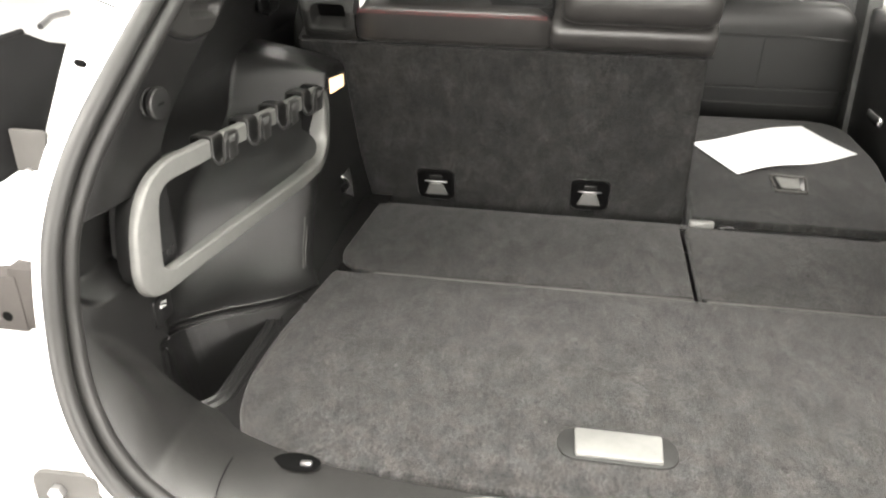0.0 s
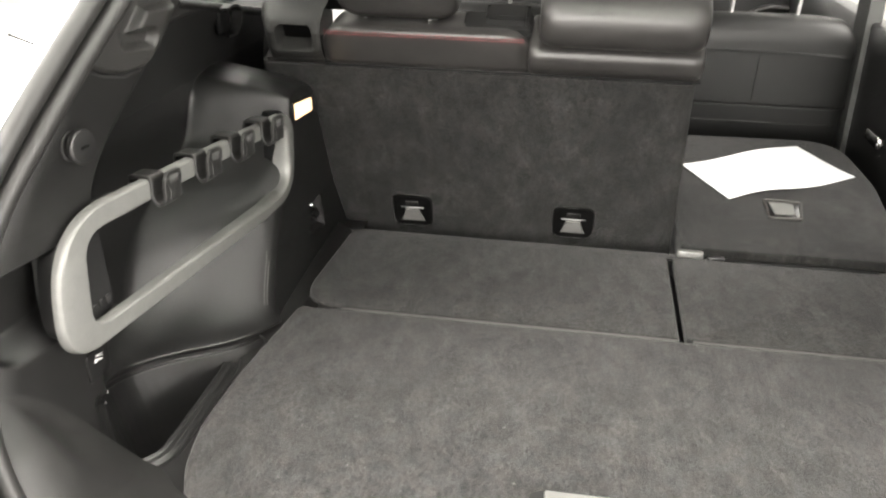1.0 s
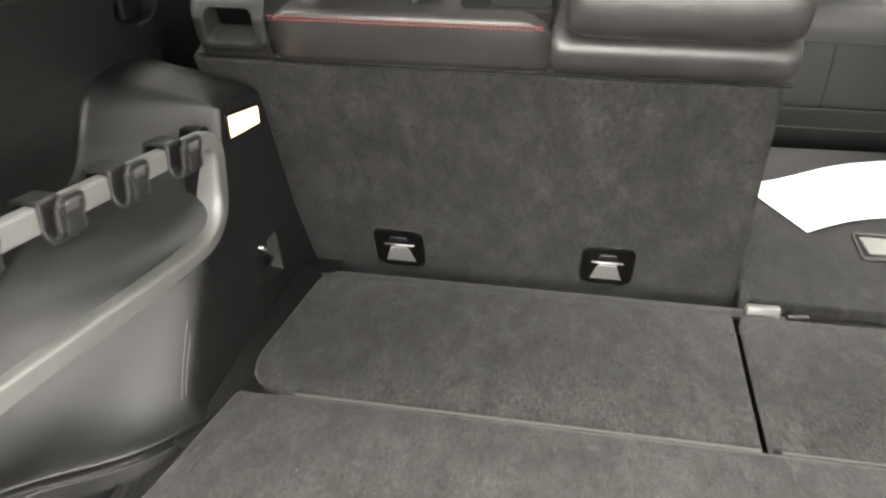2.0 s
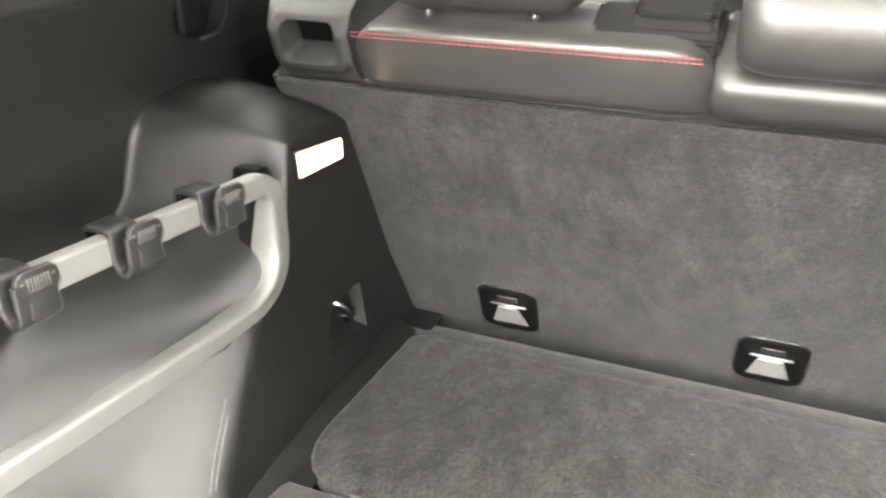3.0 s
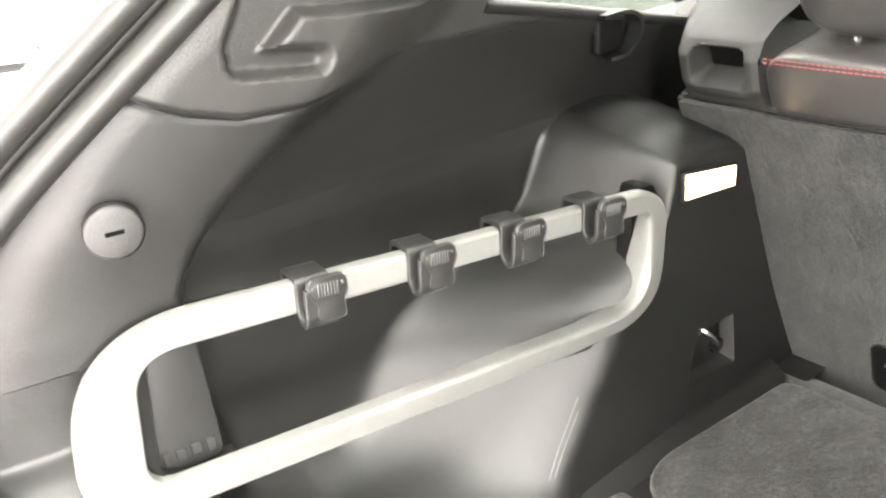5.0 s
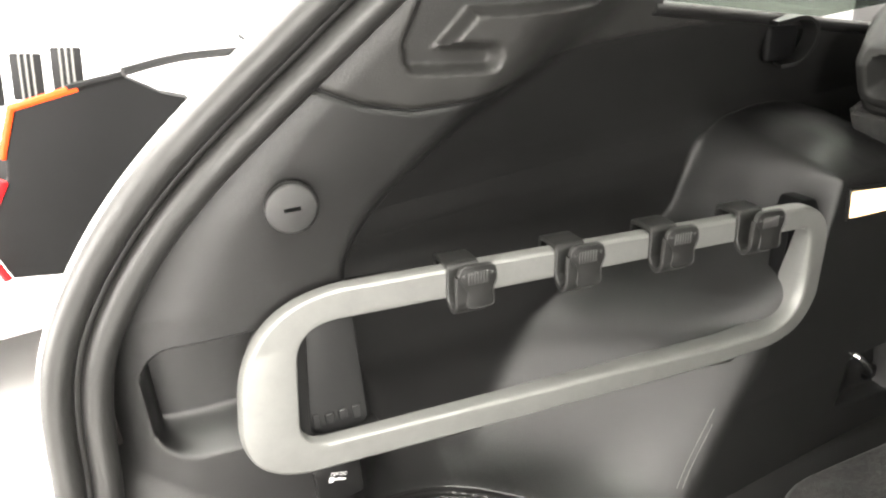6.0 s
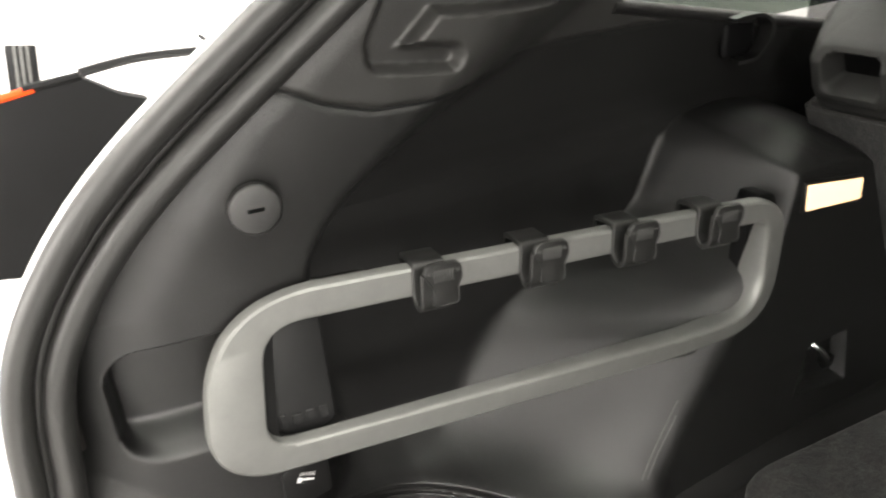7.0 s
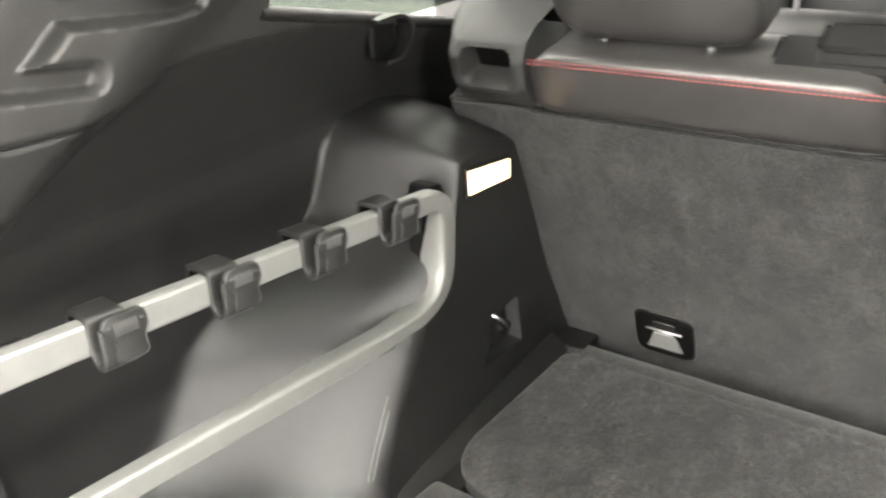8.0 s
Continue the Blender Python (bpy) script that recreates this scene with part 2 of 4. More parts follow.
# ---- side trim: depth of the moulded panel over length and height ----
def pillar_x(z):
    return soft_table(z, [(-0.2, -0.135), (0.20, -0.130), (0.30, -0.124), (0.40, -0.108), (0.47, -0.090), (0.60, -0.066), (0.80, -0.03), (1.0, 0.06)], 0.05)


def seg_dist(y, z, a, b):
    ay, az = a
    by, bz = b
    t = max(0, min(1, ((y - ay) * (by - ay) + (z - az) * (bz - az)) / ((by - ay) ** 2 + (bz - az) ** 2)))
    return math.hypot(y - ay - t * (by - ay), z - az - t * (bz - az))


def round_box(y, z, y0, y1, z0, z1, r):
    qy, qz = abs(y - (y0 + y1) / 2) - (y1 - y0) / 2 + r, abs(z - (z0 + z1) / 2) - (z1 - z0) / 2 + r
    return math.hypot(max(qy, 0), max(qz, 0)) + min(max(qy, qz), 0) - r


def seam_z(y):
    return table(y, [(-0.90, 0.64), (-0.80, 0.60), (-0.765, 0.562), (-0.73, 0.543), (-0.69, 0.531), (-0.635, 0.528), (-0.45, 0.535), (0.2, 0.53)])


BIN_LIP_X = [(-0.80, -0.130), (-0.755, -0.150), (-0.70, -0.175), (-0.64, -0.172), (-0.578, -0.125), (-0.545, -0.078), (-0.50, -0.040), (-0.445, -0.016), (-0.39, -0.006)]


def bin_lip_z(y):
    return soft_table(y, [(-0.86, -0.2), (-0.835, 0.10), (-0.80, 0.125), (-0.755, 0.095), (-0.70, 0.070), (-0.64, 0.052), (-0.578, 0.041), (-0.545, 0.036), (-0.50, 0.029), (-0.445, 0.019), (-0.40, 0.006), (-0.37, -0.05), (-0.34, -0.2)], 0.012)


def trim_x(y, z):
    ys = soft_table(z, [(0.0, -0.742), (0.40, -0.745), (0.46, -0.68), (0.53, -0.55), (0.60, -0.47), (0.8, -0.4)], 0.05)
    wd = soft_table(z, [(0.0, 0.085), (0.18, 0.085), (0.25, 0.03), (0.38, 0.03), (0.46, 0.12), (0.53, 0.18), (0.60, 0.22), (0.8, 0.25)], 0.04)
    deep = soft_table(z, [(-0.2, -0.225), (0.40, -0.215), (0.50, -0.17), (0.60, -0.130), (0.8, -0.07)], 0.06)
    x = mix(pillar_x(z) + 0.012 * ss(-0.99, -0.80, y), deep, ss(ys - wd / 2, ys + wd / 2, y))
    x += table(z, [(0.03, 0.075), (0.062, 0.060), (0.09, 0.036), (0.125, 0.019), (0.16, 0.006), (0.20, 0.0)]) * ss(-0.88, -1.0, y)
    # it rolls over towards the seal
    u = max(0.0, 1 - (y - seal_xy(max(z, 0.062))[1] - 0.030) / 0.085)
    u2 = max(0.0, 1 - (y - seal_xy(max(z, 0.062))[1] - 0.030) / 0.27)
    x -= 0.026 * u * u + 0.016 * u2 * u2
    # the upper panel stands proud above its seam
    x += 0.004 * ss(-0.003, 0.003, z - seam_z(y)) - 0.004 * math.exp(-((z - seam_z(y)) / 0.0028) ** 2)
    # wheel arch: a bell that flares towards the floor, flat on its inner side
    zl = bin_lip_z(y)
    zw, z = z, max(z, zl)
    ya = soft_table(z, [(0.0, -0.650), (0.05, -0.610), (0.11, -0.562), (0.178, -0.524), (0.205, -0.498), (0.238, -0.440), (0.262, -0.366), (0.280, -0.314), (0.295, -0.290), (0.33, -0.268), (0.39, -0.245), (0.45, -0.24)], 0.022)
    yb = soft_table(z, [(0.0, -0.405), (0.05, -0.388), (0.10, -0.352), (0.15, -0.312), (0.24, -0.255), (0.27, -0.235), (0.30, -0.215), (0.36, -0.200), (0.45, -0.2)], 0.02)
    t = max(0.0, min(1.0, (y - ya + 0.02 * ss(0.27, 0.2, z)) / (yb - ya + 0.02 * ss(0.27, 0.2, z))))
    face = mix(math.sin(t ** 1.7 * math.pi / 2), math.sin(t * math.pi / 2), 0.55 * ss(0.27, 0.33, z))
    lean = table(z, [(-0.1, -0.012), (0.12, -0.034), (0.4, -0.040)])
    ztop = soft_table(y, [(-0.30, 0.380), (-0.25, 0.396), (-0.21, 0.405), (-0.16, 0.410), (-0.10, 0.402), (-0.03, 0.376), (0.05, 0.335), (0.14, 0.30)], 0.03)
    top = math.sin(max(0.0, min(1.0, (ztop - z) / 0.046)) * math.pi / 2)
    k = max(0.0, 1 - math.hypot(1 - face, 1 - top))
    x = -soft_min(-x, -mix(deep, lean, k), 0.012)
    # rounded bead where the tower meets the panel
    x += 0.007 * math.exp(-((y - ya - 0.006) / 0.0075) ** 2) * ss(0.30, 0.33, z) * ss(0.2, 0.9, top)
    # foot of the arch: it flares out to a rounded lip over the storage bin, with a groove and a second edge below
    if -0.83 < y < -0.38:
        x = mix(x, max(x, soft_table(y, BIN_LIP_X, 0.030)), math.exp(-max(0.0, z - zl - 0.004) / 0.018) * ss(-0.83, -0.80, y) * ss(-0.38, -0.42, y))
    q = zl - zw
    if q > 0:
        x -= ss(-0.812, -0.785, y) * (0.011 * ss(0.0, 0.009, q) - 0.005 * ss(0.017, 0.0195, q) - 0.20 * max(0.0, q - 0.022) * ss(-0.79, -0.72, y))
    z = zw
    # slanted tie-down recess
    if -0.20 < y < -0.05 and 0.02 < z < 0.15:
        d = max(y + 0.078, z - 0.118, -0.150 - y - 0.45 * (0.12 - z), 0.050 - z - 0.12 * (y + 0.08))
        x -= mix(0.006, 0.017, ss(-0.170, -0.13, y)) * ss(0.003, -0.007, d)
    # finger recess beside the rail, and the pocket in the upper panel
    x -= 0.036 * ss(0.006, -0.005, round_box(y, z, -0.929, -0.78, 0.246, 0.357, 0.032)) * ss(-0.815, -0.825, y) * (0.22 + 0.78 * ss(0.246, 0.272, z))
    k = min(seg_dist(y, z, (-0.683, 0.571), (-0.622, 0.562)) - 0.0115, seg_dist(y, z, (-0.677, 0.580), (-0.650, 0.628)) - 0.0180,
            seg_dist(y, z, (-0.668, 0.592), (-0.646, 0.612)) - 0.0200, seg_dist(y, z, (-0.644, 0.611), (-0.495, 0.597)) - 0.0130)
    x -= 0.014 * ss(0.003, -0.007, k)
    return x


def trim_start(z):
    x, y = seal_xy(z)
    low = table(z, [(-0.2, -0.79), (0.0, -0.79), (0.05, -0.80), (0.134, -0.845), (0.20, -0.91), (0.25, -0.965)])
    return max(y + 0.036, low - 0.036)


def steps(a, b, coarse, fine, spans):
    out, t = [], a
    while t < b:
        out.append(t)
        t += fine if any(p <= t < q for p, q in spans) else coarse
    return out + [b]


ZS = steps(-0.17, 0.362, 0.005, 0.002, ((-0.01, 0.135), (0.235, 0.362)))[:-1] + steps(0.362, 0.415, 0.001, 0.001, ())[:-1] + steps(0.415, 0.95, 0.005, 0.002, ((0.505, 0.660),))
YS = steps(-1.02, 0.14, 0.0045, 0.0022, ((-0.955, -0.895), (-0.83, -0.43), (-0.34, -0.05)))


def sill_z(y):
    return 0.531 - 0.21 * (y + 0.23)


def trim_grid():
    """Places of the panel over a grid of lengths and heights; none before the seal."""
    grid = []
    for z in ZS:
        y0 = trim_start(z)
        row = []
        for i, y in enumerate(YS):
            if y < y0 and (i + 1 == len(YS) or YS[i + 1] <= y0):
                row.append(None)
            else:
                row.append((trim_x(max(y, y0), z), max(y, y0), z))
        grid.append(row)
    return grid


TRIM_GRID = trim_grid()


def side_trim(upper):
    """The moulding above or below the seam, cut along the seal and at the side window."""
    bm = bmesh.new()
    vs = {}

    def vert(i, j):
        if TRIM_GRID[i][j] is None:
            return None
        if (i, j) not in vs:
            vs[i, j] = bm.verts.new(TRIM_GRID[i][j])
        return vs[i, j]
    for i in range(len(ZS) - 1):
        for j in range(len(YS) - 1):
            yc, zc = (YS[j] + YS[j + 1]) / 2, (ZS[i] + ZS[i + 1]) / 2
            if (zc > seam_z(yc)) != upper or (yc > -0.375 and sill_z(yc) < zc < 0.84):
                continue
            q = [v for v in (vert(i, j), vert(i + 1, j), vert(i + 1, j + 1), vert(i, j + 1)) if v is not None]
            if len(q) >= 3:
                bm.faces.new(q)
    bmesh.ops.delete(bm, geom=[v for v in bm.verts if not v.link_faces], context="VERTS")
    bmesh.ops.recalc_face_normals(bm, faces=bm.faces[:])
    return bm


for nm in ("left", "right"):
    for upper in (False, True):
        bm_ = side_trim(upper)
        tagged(part("wall_%s_%s" % (nm, "upper_trim" if upper else "trim"), mirrored(bm_) if nm == "right" else bm_, TRIM_UPPER_LIT if upper else TRIM),
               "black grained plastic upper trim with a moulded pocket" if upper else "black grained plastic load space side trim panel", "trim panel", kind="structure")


# rear corner and sill cover: from the seal to the edge of the load floor
INNER = [(trim_x(-0.966, 0.25), -0.966, 0.250), (trim_x(-0.91, 0.205), -0.91, 0.205), (trim_x(-0.862, 0.15), -0.862, 0.150), (-0.118, -0.82, 0.08), (-0.088, -0.79, 0.012), (-0.045, -0.80, 0.001), (0.0, -0.835, 0.0),
         (0.09, -0.868, 0.0), (0.18, -0.883, -0.005), (0.345, -0.8965, -0.005), (CX, -0.8975, -0.005)]
OUTER = [SEAL[7], SEAL[6], (-0.118, -1.034, 0.155), SEAL[5], SEAL[4], (-0.04, -1.052, 0.04), SEAL[3], (0.05, -1.058, -0.004), SEAL[2], SEAL[1], SEAL[0]]


def sill_place(i, w):
    a, b = SILL_IN[i], SILL_OUT[i]
    t = i / (len(SILL_IN) - 1)
    nrm = Vector((mix(1.0, 0.0, ss(0.15, 0.6, t)), -0.25 * ss(0.3, 0.7, t), ss(0.05, 0.5, t)))
    h = mix(0.056, 0.020, ss(0.55, 0.78, t)) * ss(0.0, 0.25, t)
    c1, c2 = a * 0.60 + b * 0.40 + nrm * h * 0.75, a * 0.22 + b * 0.78 + nrm * h
    p = (1 - w) ** 3 * a + 3 * w * (1 - w) ** 2 * c1 + 3 * w * w * (1 - w) * c2 + w ** 3 * b
    g = max(ss(0.10, 0.25, p.z), ss(0.6, 0.0, w) * ss(0.38, 0.22, t)) * ss(0.06, 0.12, p.z)
    return Vector((mix(p.x, trim_x(p.y, p.z), g), p.y, p.z))


SILL_IN, SILL_OUT = smooth_curve(INNER, 8), [p + Vector((0.010, 0.034, -0.004)) for p in smooth_curve(OUTER, 8)]


def sill_cover():
    return sheet(sill_place, list(range(len(SILL_IN))), [i / 20 for i in range(21)])


tagged(part("trim_sill_left", sill_cover(), SILL), "black plastic tailgate sill and corner cover", "sill trim", kind="structure")
tagged(part("trim_sill_right", mirrored(sill_cover()), SILL), "black plastic tailgate sill and corner cover", "sill trim", kind="structure")

def sill_guard():
    ids = [i for i in range(len(SILL_IN)) if SILL_IN[i].x > 0.33]
    half = sheet(lambda i, w: sill_place(i, w + 0.10 * ss(0.36, 0.33, SILL_IN[i].x)) + Vector((0, 0, 0.0085 * ss(0.015, 0.05, w) * ss(0.70, 0.55, w))), ids, [0.02 + 0.04 * k for k in range(17)])
    return join(half, mirrored(half.copy()))


tagged(part("trim_sill_guard", sill_guard(), SILVER), "pale silver guard plate along the tailgate sill", "sill guard", kind="structure")

_si = min(range(len(SILL_IN)), key=lambda i: abs(SILL_IN[i].x - 0.02))
tagged(part("trim_sill_seam", sweep([sill_place(_si, w / 12) + Vector((0.0012 * w, 0, 0.0003)) for w in range(4, 13)], ring(0.0011, 6)), DARK), "dark joint between corner cover and sill cover", "trim", kind="structure")

# rubber seal: two round lips round the whole opening
_half = smooth_curve(SEAL, 8)
_loop = _half + [Vector((2 * CX - p.x, p.y, p.z)) for p in _half[-2:0:-1]]


for _ in range(14):
    _loop = [_loop[i] * 0.5 + (_loop[i - 1] + _loop[(i + 1) % len(_loop)]) * 0.25 for i in range(len(_loop))]


def seal_tube(r, inward, off):
    """A lip of the seal; inward: metres from the line towards the middle of the opening, off: towards the front."""
    c = Vector((CX, -0.85, 0.42))
    pts = []
    k = len(_loop)
    for i, p in enumerate(_loop):
        t = (_loop[(i + 1) % k] - _loop[i - 1]).normalized()
        d = c - p
        d = (d - t * d.dot(t)).normalized()
        fw = t.cross(d)
        fw = fw if fw.y > 0 else -fw
        pts.append(p + d * inward + fw * off)
    return sweep(pts, ring(r, 12), up=(0, 1, 0), closed=True)


seal = thing("tailgate_seal", "black rubber door seal round the open tailgate", "rubber seal")
part("outer_lip", seal_tube(0.0125, 0.012, 0.002), RUBBER, seal)
part("inner_lip", seal_tube(0.0120, 0.020, 0.030), RUBBER, seal)
part("carrier", seal_tube(0.007, 0.008, 0.016), RUBBER, seal)
tagged(part("body_flange", seal_tube(0.006, 0.003, -0.005), WHITE_PAINT), "white painted flange edge outside the rubber seal", "car body", kind="structure")


# ---- load floor ----
def board(outline, z0, z1, name, label, edge):
    b = thing(name, label, "floor board")
    part("panel", prism(outline, z0, z1, 0.005, 3), CARPET, b)
    part("edge_binding", sweep([Vector((x, y, z1 - 0.0035)) for x, y in edge], ring(0.0022, 6)), BINDING, b, "lighter stitched edge binding")
    return b


_rear = rounded([(-0.002, -0.337, 0.01), (-0.032, -0.56, 0.3), (-0.038, -0.71, 0.3), (-0.022, -0.785, 0.12), (0.012, -0.862, 0.055), (0.16, -0.880, 0.3), (0.4, -0.893, 0.5), (0.8, -0.893, 0.5), (1.04, -0.880, 0.3), (1.188, -0.862, 0.055), (1.222, -0.785, 0.12), (1.238, -0.71, 0.3), (1.232, -0.56, 0.3), (1.202, -0.337, 0.01)])
board(_rear, -0.022, 0.0, "load_floor", "dark grey carpeted load floor board with worn pile", [(0.06 + 0.04 * i, -0.3375) for i in range(28)])
board(rounded([(-0.012, -0.331, 0.085), (0.706, -0.331, 0.006), (0.713, -0.004, 0.006), (0.012, -0.004, 0.02)]), -0.02, 0.001, "floor_flap", "dark grey carpeted hinged floor flap behind the upright seat", [(0.08 + 0.0625 * i, -0.3312) for i in range(11)])
board(rounded([(0.719, -0.331, 0.006), (1.212, -0.331, 0.085), (1.188, -0.004, 0.02), (0.726, -0.004, 0.006)]), -0.02, 0.001, "floor_flap", "dark grey carpeted hinged floor flap behind the folded seat", [(0.73 + 0.04 * i, -0.3312) for i in range(10)])
tagged(part("floor_under", box(-0.2, 1.4, -1.0, 1.9, -0.22, -0.18, 0.002), DARK), "dark car floor pan under the boards", "floor pan", kind="structure")


# side bin and ledge beside the floor board
def bin_z(x, y):
    edge = soft_table(y, [(-0.80, -0.082), (-0.76, -0.076), (-0.67, -0.073), (-0.48, -0.070)], 0.02)
    d = round_box(x - edge, y, -0.25, 0.0, -0.787, -0.505, 0.045)
    return -0.008 + 0.004 * math.exp(-((d - 0.0035) / 0.0030) ** 2) - 0.13 * ss(0.001, -0.016, d) - 0.006 * ss(0.014, 0.02, d) * ss(0.032, 0.024, d)


def bin_sheet():
    xs = steps(-0.25, 0.03, 0.004, 0.0014, ((-0.14, -0.04),))
    ys = steps(-0.86, 0.11, 0.006, 0.0022, ((-0.82, -0.47),))
    return sheet(lambda x, y: Vector((x, y, bin_z(x, y))), xs, ys)


tagged(part("trim_bin_left", bin_sheet(), TRIM), "black plastic side ledge with a deep storage bin", "storage bin", kind="structure")
tagged(part("trim_bin_right", mirrored(bin_sheet()), TRIM), "black plastic side ledge with a deep storage bin", "storage bin", kind="structure")

_ly = [-0.776 + 0.008 * i for i in range(47)]
tagged(part("trim_bin_lip", sweep(smooth_curve([(trim_x(y, bin_lip_z(y) + 0.003) - 0.0016, y, bin_lip_z(y) + 0.0005) for y in _ly], 3), ring(0.0034, 10)), TRIM), "black rounded lip over the storage bin", "trim", kind="structure")
tagged(part("trim_bin_rim", sweep(smooth_curve([(trim_x(y, bin_lip_z(y) - 0.0205) - 0.0012, y, bin_lip_z(y) - 0.0205) for y in _ly[:39]], 3), ring(0.0024, 8)), TRIM), "black thin rim of the storage bin", "trim", kind="structure")
tagged(part("trim_window_sill", sweep([(trim_x(y, sill_z(y) - 0.004) - 0.004, y, sill_z(y) - 0.002) for y in [-0.385 + 0.02 * i for i in range(27)]], ring(0.008, 10)), TRIM), "black rounded window sill trim", "trim", kind="structure")
guide = thing("belt_loop_bracket", "black plastic belt retainer on the side trim", "bracket")
_bp = smooth_curve([(-0.152, -0.205, 0.520), (-0.150, -0.165, 0.521), (-0.149, -0.145, 0.508), (-0.150, -0.147, 0.488), (-0.153, -0.162, 0.472), (-0.160, -0.182, 0.468)], 6)
part("curved_plate", sweep(_bp, [(-0.0022, -0.010), (0.0022, -0.010), (0.0022, 0.010), (-0.0022, 0.010)], up=(1, 0, 0)), TRIM_PLAIN, guide)
part("back_plate", box(-0.172, -0.160, -0.200, -0.150, 0.472, 0.515, 0.006, 3), LAMP_BLACK, guide)
_sy = [-0.80 + 0.01 * i for i in range(22)]
tagged(part("trim_seam", sweep([(trim_x(y, seam_z(y) - 0.002) - 0.0004, y, seam_z(y) - 0.001) for y in _sy], ring(0.0014, 6)), DARK), "dark shut line of the upper side trim", "trim", kind="structure")

# pull handle in the board
handle = thing("board_handle", "silver pull handle in an oval black recess of the load floor", "pull handle")
part("bezel", prism(rounded([(0.458, -0.748, 0.03), (0.628, -0.748, 0.03), (0.628, -0.815, 0.03), (0.458, -0.815, 0.03)], 8), 0.0005, 0.004, 0.002), BEZEL, handle)
part("grip", prism(rounded([(0.482, -0.753, 0.004), (0.607, -0.753, 0.004), (0.605, -0.809, 0.004), (0.483, -0.809, 0.004)]), 0.004, 0.009, 0.002), SILVER, handle, "matt silver grip plate")


# pale lint caught in the carpet pile
rng = random.Random(7)
_lint = []
for _ in range(46):
    x_, y_ = rng.uniform(0.05, 1.12), rng.uniform(-0.84, -0.03)
    if -0.36 < y_ < -0.31 or (0.44 < x_ < 0.65 and y_ < -0.72):
        continue
    l_ = rng.uniform(0.0006, 0.0022)
    _lint.append(box(-l_, l_, -0.0003, 0.0003, 0.0, 0.0006, 0, 1, Matrix.Translation((x_, y_, 0.0012)) @ Matrix.Rotation(rng.uniform(0, 3.1), 4, "Z")))
tagged(part("lint", join(*_lint), LINT, None, "", False), "tiny pale lint specks in the carpet pile", "lint", kind="stuff")


# ---- cargo rail with hooks ----
def rail_x(y):
    return -0.075 + 0.11 * (y + 0.65)


def on_rail(bm, back=0.0):
    for v in bm.verts:
        y, z, o = v.co
        v.co = Vector((rail_x(y) + o - back, y, z))
    return bm


RAIL_OUT = [(-0.878, 0.2185, 0.055), (-0.850, 0.3995, 0.098), (-0.238, 0.3545, 0.048), (-0.238, 0.193, 0.075), (-0.38, 0.1925, 0.4)]
RAIL_IN = [(-0.822, 0.246, 0.024), (-0.807, 0.3665, 0.034), (-0.268, 0.3315, 0.012), (-0.267, 0.216, 0.055), (-0.37, 0.217, 0.3)]


def disc_at(y, z, r, h0, h1, n=20):
    return prism([(y + r * math.cos(2 * math.pi * i / n), z + r * math.sin(2 * math.pi * i / n)) for i in range(n)], h0, h1, 0.001, 2)


def rail_mesh():
    """A loop of a flat-faced bar: broad and flat at its rear end, ridged along the lower run and the front end."""
    outer, inner = rounded(RAIL_OUT, 14), rounded(RAIL_IN, 14)
    n = len(outer)
    rows = []
    #       width  flat     lower run  front end
    for k, flat, low, end in ((0.0, -0.0035, -0.010, -0.022), (0.0, 0.0020, 0.0015, -0.006), (0.015, 0.0045, 0.0045, -0.002), (0.05, 0.0072, 0.0066, 0.002), (0.13, 0.0088, 0.0082, 0.0055),
                              (0.72, 0.0094, 0.0094, 0.0086), (0.82, 0.0094, 0.0096, 0.0090), (0.89, 0.0094, 0.0086, 0.0080), (0.96, 0.0091, 0.0052, 0.0040), (0.985, 0.0078, 0.0015, -0.0025), (1.0, 0.0050, -0.0060, -0.0110), (1.0, -0.0035, -0.014, -0.024)):
        row = []
        for o, i in zip(outer, inner):
            y, z = o[0] + (i[0] - o[0]) * k, o[1] + (i[1] - o[1]) * k
            w_low = ss(-0.80, -0.70, i[0]) * ss(0.31, 0.27, i[1])
            w_end = ss(-0.345, -0.275, i[0]) * ss(0.350, 0.265, i[1])
            row.append((y, z, mix(mix(flat, low, w_low), end, w_end)))
        rows.append(row)
    bm = bmesh.new()
    vs = [[bm.verts.new(p) for p in r] for r in rows]
    for a in range(len(rows)):
        b = (a + 1) % len(rows)
        for i in range(n):
            bm.faces.new((vs[a][i], vs[a][(i + 1) % n], vs[b][(i + 1) % n], vs[b][i]))
    bmesh.ops.recalc_face_normals(bm, faces=bm.faces[:])
    return on_rail(bm)


rail = thing("cargo_rail", "scuffed matt silver loop-shaped cargo rail on the side trim", "cargo rail")
part("loop", rail_mesh(), SILVER, rail, sharp=24)
part("backing", on_rail(prism(rounded([(-0.832, 0.238, 0.02), (-0.815, 0.376, 0.03), (-0.752, 0.372, 0.004), (-0.752, 0.236, 0.012)]), -0.026, -0.014, 0.002)), BACKING, rail, "black plate with a raised emblem")
part("end_base", on_rail(prism(rounded([(-0.866, 0.226, 0.05), (-0.838, 0.388, 0.085), (-0.70, 0.378, 0.01), (-0.70, 0.372, 0.004), (-0.795, 0.374, 0.03), (-0.811, 0.240, 0.02), (-0.74, 0.232, 0.004), (-0.74, 0.224, 0.01)]), -0.030, -0.0030, 0.001)), TRIM_PLAIN, rail, "black base behind the rear end")
